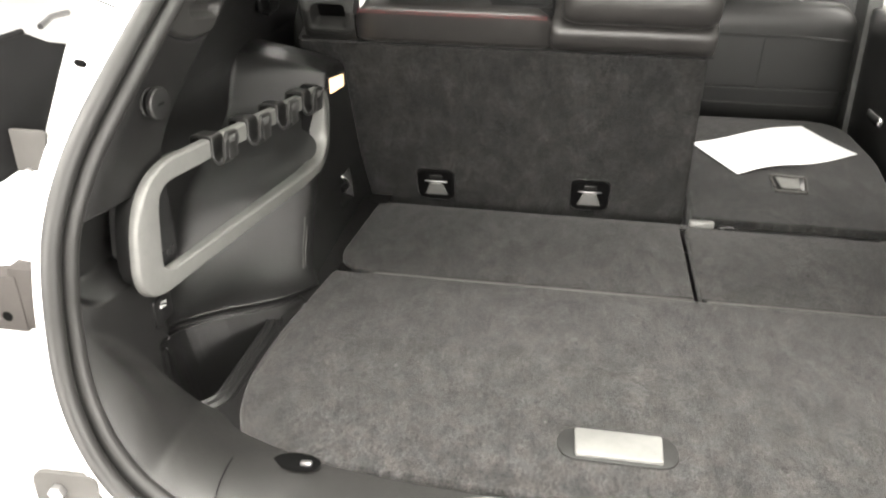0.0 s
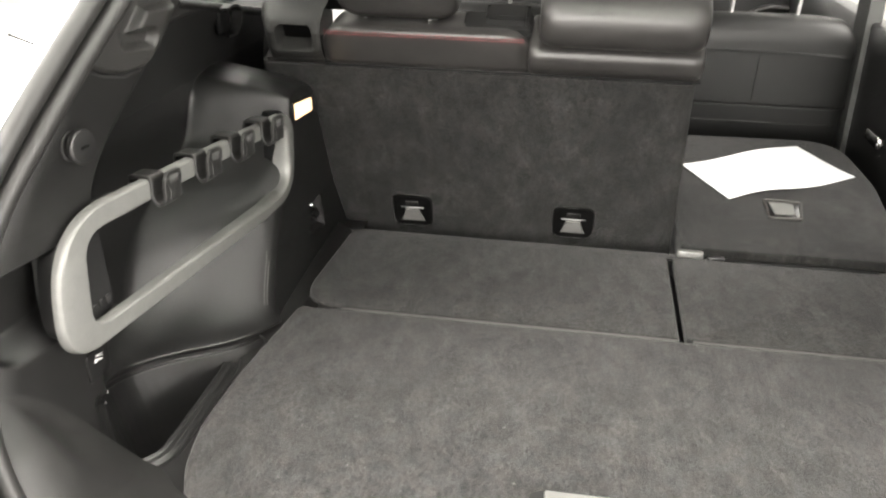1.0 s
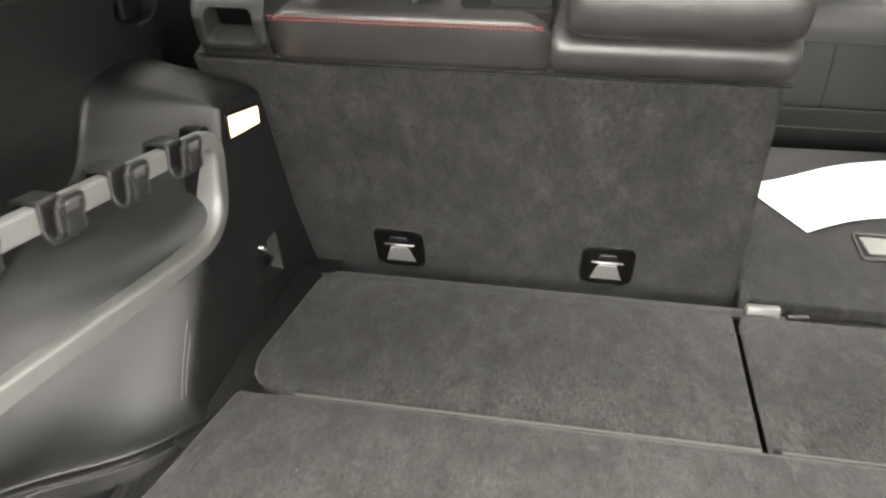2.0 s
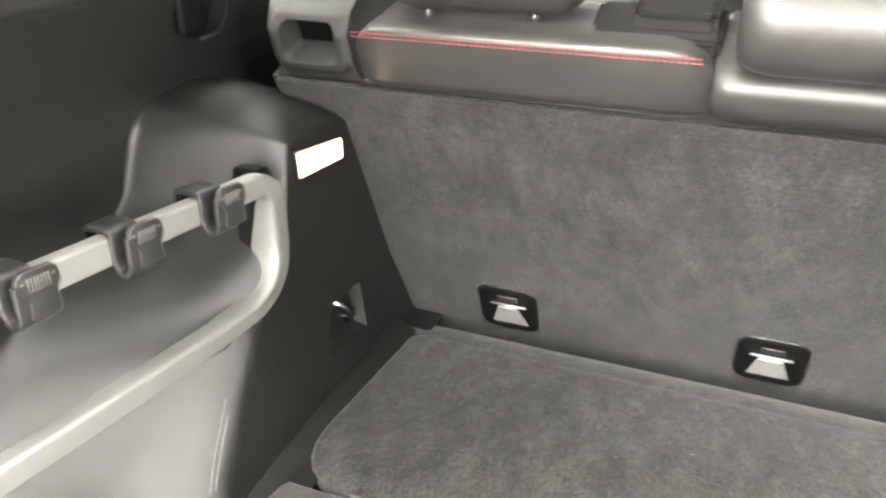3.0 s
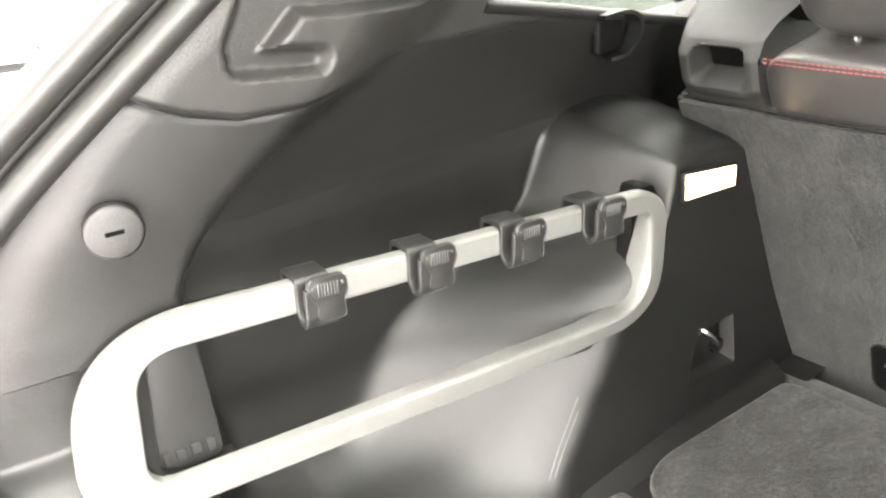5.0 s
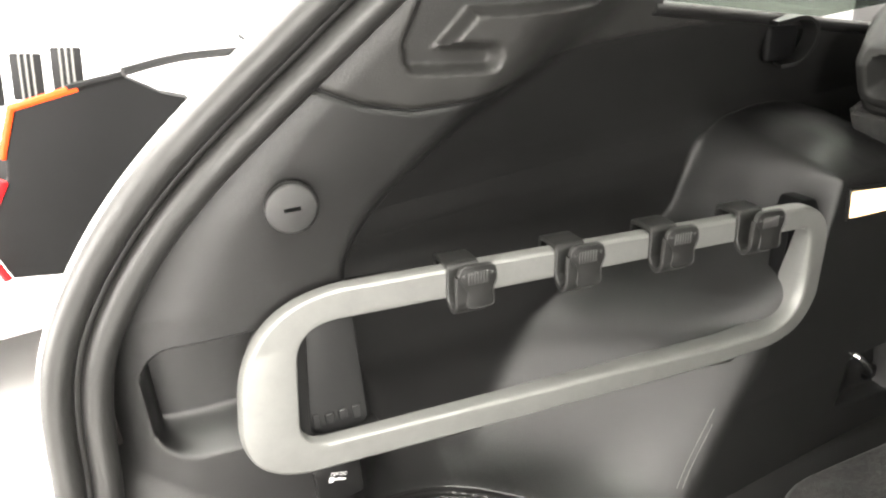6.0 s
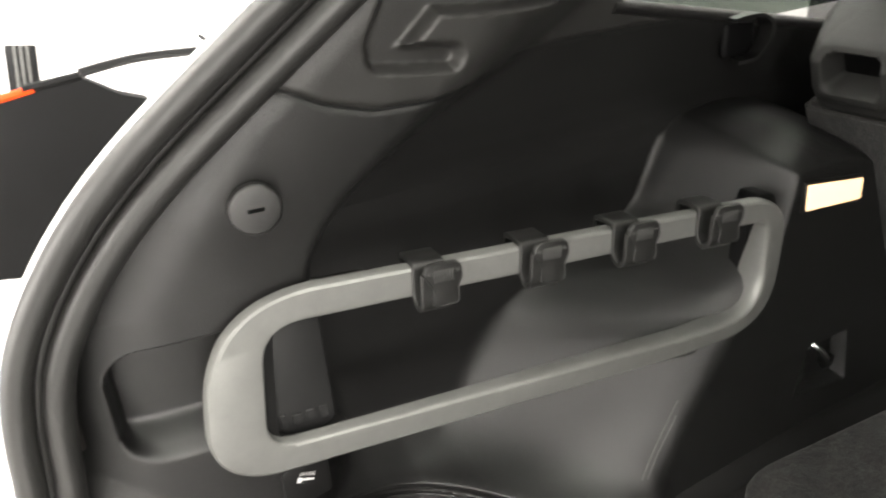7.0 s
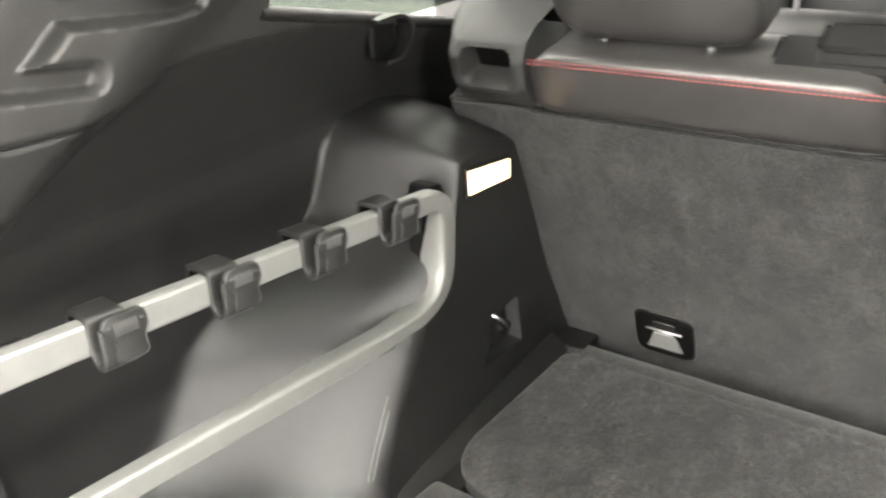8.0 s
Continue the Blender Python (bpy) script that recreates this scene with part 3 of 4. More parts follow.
part("base_moulding", on_rail(prism(rounded([(-0.430, 0.196, 0.01), (-0.360, 0.1745, 0.2), (-0.285, 0.1725, 0.08), (-0.236, 0.192, 0.03), (-0.222, 0.2035, 0.002), (-0.232, 0.222, 0.01), (-0.252, 0.215, 0.02), (-0.33, 0.190, 0.2)]), -0.045, -0.010, 0.003)), TRIM_PLAIN, rail, "black moulding under the bar")
part("end_liner", on_rail(prism(rounded([(-0.256, 0.328, 0.006), (-0.264, 0.321, 0.006), (-0.267, 0.262, 0.05), (-0.274, 0.236, 0.02), (-0.256, 0.236, 0.02)]), -0.040, -0.020, 0.002)), LAMP_BLACK, rail, "black liner behind the front end")
part("mount_cap", on_rail(prism(rounded([(-0.264, 0.338, 0.004), (-0.260, 0.3530, 0.006), (-0.238, 0.3510, 0.008), (-0.229, 0.330, 0.006), (-0.231, 0.290, 0.006), (-0.26, 0.29, 0.006)]), -0.040, -0.013, 0.003)), LAMP_BLACK, rail, "black end bracket")
part("screw", on_rail(disc_at(-0.405, 0.331, 0.006, -0.03, -0.006)), LAMP_BLACK, rail, "dark fixing screw below the bar")


def rail_top(y):
    return table(y, [(-0.80, 0.392), (-0.30, 0.360)])


def hook_thing():
    """A snap-on hook: saddle over the bar, U-shaped tongue and a ribbed thumb plate. Origin on the bar's top front edge; x out, y along, z up."""
    h = thing("bag_hook", "black plastic snap-on bag hook on the silver rail", "hook", "hooks on the rail")
    w = 0.0178
    path = smooth_curve([(a, 0, b) for a, b in ((-0.026, -0.022), (-0.026, -0.002), (-0.023, 0.003), (-0.010, 0.004), (0.002, 0.004), (0.0055, 0.001), (0.0058, -0.014), (0.0060, -0.022), (0.0100, -0.0295), (0.0165, -0.0325),
                                                (0.0228, -0.0295), (0.0262, -0.022), (0.0262, -0.014), (0.0264, -0.007), (0.0270, 0.004))], 4)
    part("clip", sweep(path, [(-0.0016, -w), (0.0016, -w), (0.0026, -w + 0.0012), (0.0026, w - 0.0060), (0.0016, w - 0.0050), (-0.0016, w - 0.0050), (-0.0026, w - 0.0060), (-0.0026, -w + 0.0012)], up=(0, 1, 0)), HOOK, h)
    m = Matrix(((0, 0, 1, 0), (1, 0, 0, 0), (0, 1, 0, 0), (0, 0, 0, 1)))
    plate = rounded([(-0.0095, -0.0285, 0.006), (-0.0070, -0.0115, 0.012), (-0.0170, 0.0035, 0.010), (-0.0135, 0.0140, 0.009), (0.0190, 0.0135, 0.009), (0.0212, -0.0010, 0.010), (0.0172, -0.0115, 0.012), (0.0192, -0.0285, 0.005)], 5)
    part("thumb_plate", prism(plate, 0.0258, 0.0298, 0.0018, 2, m), HOOK, h)
    rim = [m @ Vector((a * 0.93 + 0.0002, b * 0.93 - 0.0005, 0.0296)) for a, b in plate]
    part("plate_rim", sweep(rim, ring(0.0007, 6), up=(1, 0, 0), closed=True), HOOK, h)
    for i in range(7):
        y = -0.0060 + 0.0028 * i
        part("rib", box(0.0296, 0.0307, y - 0.0008, y + 0.0008, -0.0040, 0.0080, 0.0004, 1), HOOK_RIB_LIT, h)
    for y in (-0.0108, 0.0152):
        part("stud", box(0.0296, 0.0307, y - 0.0015, y + 0.0015, 0.0035, 0.0065, 0.0006, 1), HOOK_RIB_LIT, h)
    return h


_hook = hook_thing()
_first = True
for _y in (-0.655, -0.549, -0.448, -0.346):
    m_ = Matrix.Translation((rail_x(_y) + 0.004, _y, rail_top(_y))) @ Matrix.Rotation(math.atan(-0.11), 4, "Z") @ Matrix.Rotation(-0.065, 4, "X")
    if _first:
        _hook.matrix_basis = m_
        _first = False
    else:
        copy_thing(_hook, m_)


# ---- small fittings of the side trim ----
def disc(r, h0, h1, bevel, n=40):
    return prism([(r * math.cos(2 * math.pi * i / n), r * math.sin(2 * math.pi * i / n)) for i in range(n)], h0, h1, bevel, 3)


OUT = Matrix(((0, 0, 1, 0), (1, 0, 0, 0), (0, 1, 0, 0), (0, 0, 0, 1)))
knob = thing("cover_knob", "round black plastic retaining knob with a slot", "knob")
_km = Matrix.Translation((trim_x(-0.795, 0.476) - 0.001, -0.795, 0.476)) @ Matrix.Rotation(radians(-8), 4, "Z") @ OUT
for nm, (r, a, b) in {"base": (0.0190, -0.010, 0.006), "stem": (0.0120, 0.004, 0.014), "cap": (0.0208, 0.0125, 0.0195)}.items():
    bm_ = disc(r, a, b, 0.003)
    bm_.transform(_km)
    part(nm, bm_, TRIM, knob)
bm_ = box(-0.0065, 0.0065, -0.0016, 0.0016, 0.0189, 0.0198, 0)
bm_.transform(_km)
part("slot", bm_, HOLE_SHADE, knob)

lamp = thing("load_lamp", "lit rectangular warm white load space lamp", "lamp")
part("bezel", prism(rounded([(-0.196, 0.3145, 0.003), (-0.090, 0.3045, 0.003), (-0.090, 0.3385, 0.003), (-0.196, 0.3540, 0.003)], 3), -0.050, -0.0345, 0.001, 1, Matrix(((0, 0, 1, 0), (1, 0, 0, 0), (0, 1, 0, 0), (0, 0, 0, 1)))), TRIM_PLAIN, lamp)
part("lens", prism(rounded([(-0.192, 0.3185, 0.002), (-0.094, 0.3085, 0.002), (-0.094, 0.3350, 0.002), (-0.193, 0.3500, 0.002)], 3), -0.0365, -0.033, 0.001, 1, Matrix(((0, 0, 1, 0), (1, 0, 0, 0), (0, 1, 0, 0), (0, 0, 0, 1)))), LAMP_GLOW, lamp, "glowing warm lens")

tie = thing("tie_down", "chrome tie-down loop in a slanted recess of the black side trim", "tie-down")
part("loop", sweep(smooth_curve([(-0.046, -0.140, 0.122), (-0.034, -0.141, 0.121), (-0.027, -0.134, 0.112), (-0.028, -0.118, 0.092), (-0.036, -0.110, 0.082), (-0.046, -0.107, 0.080)], 6), ring(0.0040, 10), up=(0, 0, 1)), CHROME, tie)
part("anchor", box(-0.052, -0.042, -0.148, -0.130, 0.108, 0.126, 0.003, 2), STEEL, tie)
part("washer", box(-0.050, -0.038, -0.106, -0.086, 0.066, 0.084, 0.004, 2), GLOSS_BLACK, tie)

scuffs = thing("scuff_mark", "pale scratch on the black wheel arch cover", "scratch")
for o_ in (0.0, 0.006):
    part("scratch", sweep([(trim_x(y + o_, z) + 0.0006, y + o_, z) for y, z in [(mix(-0.364, -0.425, i / 10), mix(0.126, 0.046, i / 10)) for i in range(2 if o_ else 0, 11)]], ring(0.0005, 5)), LINT, scuffs)

SOCKET_X = trim_x(-0.787, 0.172) + 0.003
socket = thing("power_socket_cover", "black power socket flap with white printed mark", "socket")
part("flap", prism(rounded([(-0.810, 0.146, 0.006), (-0.762, 0.146, 0.006), (-0.762, 0.190, 0.006), (-0.810, 0.190, 0.006)]), -0.005, 0.004, 0.0015, 2, Matrix.Translation((SOCKET_X - 0.0045, 0, 0)) @ OUT), TRIM_PLAIN, socket)


for nm, y0, y1, z0, z1 in (("emblem_bar", -0.803, -0.797, 0.246, 0.262), ("emblem_bar", -0.792, -0.783, 0.248, 0.259), ("emblem_bar", -0.779, -0.770, 0.2485, 0.2595), ("emblem_bar", -0.766, -0.758, 0.246, 0.260)):
    part(nm, on_rail(box(y0, y1, z0, z1, -0.0145, -0.0122, 0.0007, 1)), BACKING, rail)
TEXT_M = Matrix.Translation((SOCKET_X + 0.0001, -0.7940, 0.1795)) @ Matrix.Rotation(radians(-20), 4, "X") @ OUT
txt = bpy.data.curves.new("socket_text", "FONT")
txt.body, txt.size, txt.extrude = "12V DC", 0.0052, 0.0002
_tob = bpy.data.objects.new("socket_text", txt)
_me = bpy.data.meshes.new_from_object(_tob)
_me.transform(TEXT_M)
_me.materials.clear()
_me.materials.append(WHITE_MARK)
_lt = new("lettering", _me)
_lt.parent = socket
bpy.data.objects.remove(_tob)
for y0, y1, z0, z1 in ((0.0, 0.0045, -0.0075, -0.0022), (0.0045, 0.0170, -0.0052, -0.0036), (0.009, 0.011, -0.0036, -0.0026)):
    part("print", box(y0, y1, z0, z1, -0.0004, 0.0003, 0, 1, TEXT_M), WHITE_MARK, socket)
drain = thing("striker_recess", "dark recess with a metal striker in the sill cover", "striker")
# flat disc; the shade of a recess is in its colour
part("cup", sheet(lambda u, w: Vector((0.105 + 0.034 * u * math.cos(w), -0.892 + 0.018 * u * math.sin(w), 0.0105 - 0.002 * u)), [0.02, 0.5, 0.85, 1.0], [2 * math.pi * i / 24 for i in range(25)]), HOLE_SHADE, drain)
part("catch", box(0.112, 0.128, -0.900, -0.892, 0.008, 0.015, 0.002), STEEL, drain)
tagged(part("trim_floor_edge", sweep([(-0.034, -0.46, 0.002), (-0.026, -0.33, 0.004), (-0.018, -0.15, 0.004), (-0.014, 0.01, 0.002)], [(-0.012, -0.006), (0.026, -0.014), (0.024, -0.009), (0.009, 0.000), (0.006, 0.004), (-0.004, 0.010), (-0.012, 0.010)]), TRIM), "black plastic strip between side trim and floor", "trim", kind="structure")


# ---- seats ----
SEAT_UP = Vector((0, -0.3714, 0.9285))
SEAT_OUT = Vector((0, -0.9285, -0.3714))
SEAT_M = Matrix(((1, SEAT_UP.x, SEAT_OUT.x, 0), (0, SEAT_UP.y, SEAT_OUT.y, 0.068), (0, SEAT_UP.z, SEAT_OUT.z, 0), (0, 0, 0, 1)))   # (x, along the back, out) to the world


def seat_slab(x0, x1, s0, s1, d0, d1, bevel, taper=0.0, seg=4):
    bm = box(x0, x1, s0, s1, d0, d1, 0)
    bmesh.ops.subdivide_edges(bm, edges=bm.edges[:], cuts=6, use_grid_fill=True)
    for v in bm.verts:
        t = (v.co.y - s0) / (s1 - s0)
        u = (v.co.x - x0) / (x1 - x0)
        v.co.x -= taper * t * u
    sharp = [e for e in bm.edges if e.calc_face_angle(0) > 1]
    bmesh.ops.bevel(bm, geom=sharp, offset=bevel, segments=seg, affect="EDGES")
    bm.transform(SEAT_M)
    return bm


def roll(x0, x1, prof, end=0.02, n=18, power=0.5, foot=False, small=0.72):
    """A padded piece: a closed profile (out, along) carried across the seat, rounded in at its ends."""
    cs, cd = sum(p[1] for p in prof) / len(prof), sum(p[0] for p in prof) / len(prof)
    cs = min(p[1] for p in prof) if foot else cs
    P = [Vector((a, b)) for a, b in [(q.x, q.y) for q in smooth_curve([(a, b, 0) for a, b in prof], 5, True)]]
    xs = [x0 + (x1 - x0) * (0.5 - 0.5 * math.cos(math.pi * i / n)) for i in range(n + 1)]
    bm = bmesh.new()
    rings = []
    for x in xs:
        e = min(x - x0, x1 - x)
        k = 1 - max(0, 1 - e / end) ** 2
        k = small + (1 - small) * max(k, 0) ** power
        rings.append([bm.verts.new((x, cs + (p.y - cs) * k, cd + (p.x - cd) * k)) for p in P])
    m = len(P)
    for r, q in zip(rings, rings[1:]):
        for j in range(m):
            bm.faces.new((r[j], r[(j + 1) % m], q[(j + 1) % m], q[j]))
    bm.faces.new(rings[0][::-1])
    bm.faces.new(rings[-1])
    bmesh.ops.recalc_face_normals(bm, faces=bm.faces[:])
    bm.transform(SEAT_M)
    return bm


seat = thing("rear_seat", "upright rear bench part with carpeted back and black leather top", "car seat")
part("back_panel", seat_slab(-0.13, 0.733, -0.06, 0.438, -0.10, 0.0, 0.008, 0.032), CARPET_SEAT, seat, "dark grey carpeted seat back")
part("top_cushion", roll(-0.005, 0.402, [(-0.10, 0.43), (-0.012, 0.4335), (-0.002, 0.438), (0.004, 0.455), (0.006, 0.506), (-0.004, 0.518), (-0.05, 0.508), (-0.12, 0.486)], 0.050, 26, 0.5, True, 0.35), LEATHER, seat, "black leather top bolster with red stitching")
part("middle_band", roll(0.392, 0.709, [(-0.10, 0.43), (-0.012, 0.4335), (-0.002, 0.438), (0.010, 0.462), (0.004, 0.490), (-0.04, 0.505), (-0.10, 0.50)], 0.012), LEATHER, seat, "black leather band")
part("middle_headrest", roll(0.412, 0.700, [(-0.09, 0.498), (-0.01, 0.500), (0.024, 0.515), (0.036, 0.545), (0.030, 0.580), (0.0, 0.60), (-0.06, 0.605), (-0.10, 0.56)], 0.035), LEATHER, seat, "padded black leather headrest")
part("seam", sweep([SEAT_M @ Vector((x, 0.4362, 0.0012)) for x in [-0.002 + 0.0355 * i for i in range(21)]], ring(0.0016, 6)), LAMP_BLACK, seat, "dark seam under the leather")


def stitches(s, d):
    bms = [box(-0.0022, 0.0022, -0.0005, 0.0005, -0.0004, 0.0004, 0, 1, SEAT_M @ Matrix.Translation((x, s, d))) for x in [0.012 + 0.0066 * i for i in range(57)]]
    return join(*bms)


part("stitching", join(stitches(0.5085, 0.0068), stitches(0.5125, 0.0050)), RED_THREAD, seat, "red double stitching", False)
part("outer_headrest", roll(0.030, 0.258, [(-0.13, 0.512), (-0.09, 0.505), (-0.05, 0.513), (-0.028, 0.540), (-0.022, 0.595), (-0.035, 0.69), (-0.08, 0.74), (-0.13, 0.73), (-0.155, 0.63)], 0.045), LEATHER, seat, "padded black leather headrest")
for _x in (0.075, 0.20):
    part("headrest_post", sweep([SEAT_M @ Vector((_x, s, -0.075)) for s in (0.45, 0.50, 0.54)], ring(0.007, 10), up=(1, 0, 0)), CHROME, seat)
    part("post_collar", sweep([SEAT_M @ Vector((_x, s, -0.075)) for s in (0.486, 0.520)], ring(0.02, 16, 0.013), up=(1, 0, 0)), CHROME, seat)
part("release_lever", join(seat_slab(0.268, 0.396, 0.495, 0.514, -0.085, -0.02, 0.005), seat_slab(0.310, 0.390, 0.510, 0.532, -0.085, -0.035, 0.006)), TRIM_PLAIN, seat, "black release lever")


def guide_place(x, s):
    d = table(s, [(0.425, -0.012), (0.44, 0.0), (0.47, 0.006), (0.505, 0.002), (0.522, -0.016), (0.528, -0.05), (0.52, -0.10)])
    d -= 0.05 * ss(-0.095, -0.128, x) ** 2
    d -= 0.035 * ss(0.004, -0.004, round_box(x, s, -0.084, -0.020, 0.472, 0.511, 0.008))
    d += 0.004 * ss(0.010, 0.004, abs(round_box(x, s, -0.095, -0.010, 0.461, 0.519, 0.014)))
    top = max(0.0, (s - 0.516) / 0.012)
    return SEAT_M @ Vector((x, min(s, 0.516 + 0.012 * min(top, 1)) - 0.058 * max(0.0, top - 1), d - 0.06 * max(0.0, top - 1)))


# black slab set in the guide's opening as its shade
part("belt_slot_shade", box(-0.082, -0.022, 0.474, 0.509, -0.036, -0.024, 0.003, 1, SEAT_M), HOLE_SHADE, seat, "dark slab for the shade in the belt slot")
part("belt_guide", sheet(guide_place, [-0.130 + 0.0026 * i for i in range(51)], [0.425 + 0.0026 * i for i in range(49)]), GUIDE, seat, "black plastic belt guide with a slot")


def tether(x):
    def cup(u, s):
        d = round_box(u, s, x - 0.0475, x + 0.0475, -0.010, 0.094, 0.024)
        return SEAT_M @ Vector((u, s, -0.006 + 0.0085 * ss(0.001, -0.003, d) - 0.0018 * ss(-0.007, -0.011, d)))
    t = part("tether_cover", sheet(cup, [x - 0.052 + 0.0026 * i for i in range(41)], [-0.016 + 0.0026 * i for i in range(44)]), GLOSS_BLACK, seat, "black tether anchor cover")
    part("bar", box(x - 0.027, x + 0.027, 0.0505, 0.0528, -0.006, 0.0035, 0.0006, 1, SEAT_M), STEEL, t)
    part("flap", prism([(x - 0.027, 0.009), (x + 0.027, 0.009), (x + 0.0155, 0.046), (x - 0.0155, 0.046)], -0.006, 0.0030, 0.001, 1, SEAT_M), SILVER, t, "silver trapezoid flap")
    part("clip", box(x - 0.015, x + 0.015, 0.060, 0.071, -0.006, 0.0025, 0.001, 1, SEAT_M), TRIM, t)


tether(0.143)
tether(0.508)

# carpet hinge strip between flap and seat
tagged(part("hinge_strip", sheet(lambda x, w: Vector((x, 0.0 + 0.075 * w, -0.006 - 0.030 * w + 0.008 * math.sin(w * math.pi))), [-0.03 + 0.05 * i for i in range(26)], [i / 8 for i in range(9)], 0.004), CARPET), "dark carpet strip at the foot of the seat", "carpet strip", kind="structure")

# folded narrow part of the bench, its back rising a little towards the front
folded = thing("folded_seat", "folded narrow part of the rear bench with carpeted back", "car seat")
TILT = Matrix.Translation((0, 0, 0.012)) @ Matrix.Rotation(math.atan(0.08), 4, "X")
part("back_panel", prism(rounded([(0.742, 0.018, 0.02), (1.215, 0.018, 0.03), (1.252, 0.40, 0.3), (1.225, 0.672, 0.11), (0.80, 0.660, 0.05), (0.745, 0.40, 0.3)]), -0.06, 0.0, 0.010, 3, TILT), CARPET_SEAT, folded, "dark grey carpeted seat back")
part("cushion", box(0.76, 1.24, 0.20, 0.90, -0.18, -0.06, 0.03, 3), LEATHER, folded, "black leather cushion")
_b = part("release_cup", prism(rounded([(0.955, 0.180, 0.008), (1.030, 0.180, 0.008), (1.046, 0.270, 0.008), (0.958, 0.276, 0.008)]), -0.004, 0.0035, 0.001, 2, TILT), GLOSS_BLACK, folded, "black plastic anchor pocket")
_fr = [(0.957, 0.182), (1.028, 0.182), (1.043, 0.268), (0.960, 0.273)]
part("frame", sweep([TILT @ Vector((x, y, 0.0045)) for x, y in rounded([(x, y, 0.008) for x, y in _fr], 4)], ring(0.0032, 8), closed=True), BRACKET, _b, "grey pocket frame")
part("lever", prism(rounded([(0.972, 0.200, 0.004), (1.018, 0.200, 0.004), (1.024, 0.258, 0.004), (0.968, 0.260, 0.004)]), 0.003, 0.0055, 0.001, 1, TILT), SILVER, _b)
part("hinge", box(0.736, 0.790, 0.004, 0.020, -0.016, 0.012, 0.004, 2), SILVER, folded, "bare steel hinge block")
part("latch", join(box(0.800, 0.835, 0.002, 0.014, -0.010, 0.004, 0.003), box(0.835, 1.15, 0.004, 0.016, -0.014, -0.003, 0.002)), TRIM_PLAIN, folded, "black latch bar")


def paper_place(u, w):
    b, r, t, l = (Vector(p) for p in ((0.878, 0.258, 0.0), (1.208, 0.424, 0.0), (1.106, 0.604, 0.0), (0.783, 0.428, 0.0)))
    p = b * (1 - u) * (1 - w) + r * u * (1 - w) + t * u * w + l * (1 - u) * w
    h = 0.004 + 0.005 * (1 + math.sin(6.5 * u + 3.6)) * w ** 3 + 0.002 * math.sin(4 * u + w) + 0.006 * (1 - w) ** 4 * math.sin(7 * u)
    return Vector((p.x, p.y, 0.014 + 0.08 * p.y + h))


tagged(part("paper_sheet", sheet(paper_place, [i / 24 for i in range(25)], [i / 16 for i in range(17)], 0.0012), PAPER), "white slightly creased sheet of paper on the folded seat", "paper")


# front seats
def front_seat(x):
    s = thing("front_seat", "black leather front seat with a map pocket, seen from behind", "car seat", "front seats")

    def back(u, v, grow=0.0):
        """A plump upright slab: u round it from its rear middle, v from the floor to the top."""
        a = 2 * math.pi * u
        k = math.sqrt(max(0.0, 1 - max(0.0, (v - 0.90) / 0.10) ** 2))
        w = (0.236 + 0.040 * math.sin(0.4 + 2.1 * v)) * mix(0.78, 1.0, k) + grow
        c, q = math.sin(a), -math.cos(a)
        px = w * math.copysign(abs(c) ** 0.45, c)
        py = (0.065 * mix(0.15, 1.0, k) + grow) * math.copysign(abs(q) ** 0.6, q)
        z = -0.35 + 0.725 * v - 0.022 * abs(px / 0.27) ** 4 * ss(0.6, 1.0, v)
        return Vector((x + px, 0.89 - 0.05 * v + py, z))
    vs = [i / 30 for i in range(28)] + [0.92, 0.94, 0.955, 0.968, 0.978, 0.986, 0.993, 0.998, 1.0]
    us = [i / 64 for i in range(65)]
    bm = sheet(back, us, vs)
    bmesh.ops.remove_doubles(bm, verts=bm.verts[:], dist=0.0002)
    bmesh.ops.holes_fill(bm, edges=bm.edges[:])
    bmesh.ops.recalc_face_normals(bm, faces=bm.faces[:])
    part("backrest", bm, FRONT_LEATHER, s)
    arc = [-0.22 + 0.011 * i for i in range(41)]
    for nm, v, r, g in (("top_seam", 0.868, 0.0022, 0.0004), ("piping", 0.862, 0.0014, 0.0006)):
        part(nm, sweep([back(u, v, g) for u in arc], ring(r, 6)), FRONT_LEATHER, s)
    part("middle_seam", sweep([back(0.0, 0.66 + 0.02 * i, 0.0004) for i in range(11)], ring(0.0016, 6), up=(1, 0, 0)), FRONT_LEATHER, s)
    flap = [-0.175 + 0.0125 * i for i in range(29)]
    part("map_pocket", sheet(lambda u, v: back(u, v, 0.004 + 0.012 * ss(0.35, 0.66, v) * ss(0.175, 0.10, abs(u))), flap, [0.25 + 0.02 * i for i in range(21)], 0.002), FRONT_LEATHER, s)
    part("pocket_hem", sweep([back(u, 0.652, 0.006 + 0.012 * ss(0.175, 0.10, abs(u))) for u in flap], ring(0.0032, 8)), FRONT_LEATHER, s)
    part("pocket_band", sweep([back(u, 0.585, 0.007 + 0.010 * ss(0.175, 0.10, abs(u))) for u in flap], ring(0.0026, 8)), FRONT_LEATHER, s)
    for d in (-0.09, 0.09):
        part("headrest_post", sweep([(x + d, 0.835, 0.34), (x + d, 0.825, 0.50)], ring(0.006, 10), up=(1, 0, 0)), STEEL, s)
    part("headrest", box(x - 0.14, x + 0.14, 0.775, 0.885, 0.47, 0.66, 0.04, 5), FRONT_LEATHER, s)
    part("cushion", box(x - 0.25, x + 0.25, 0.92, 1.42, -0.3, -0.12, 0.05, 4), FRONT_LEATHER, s)


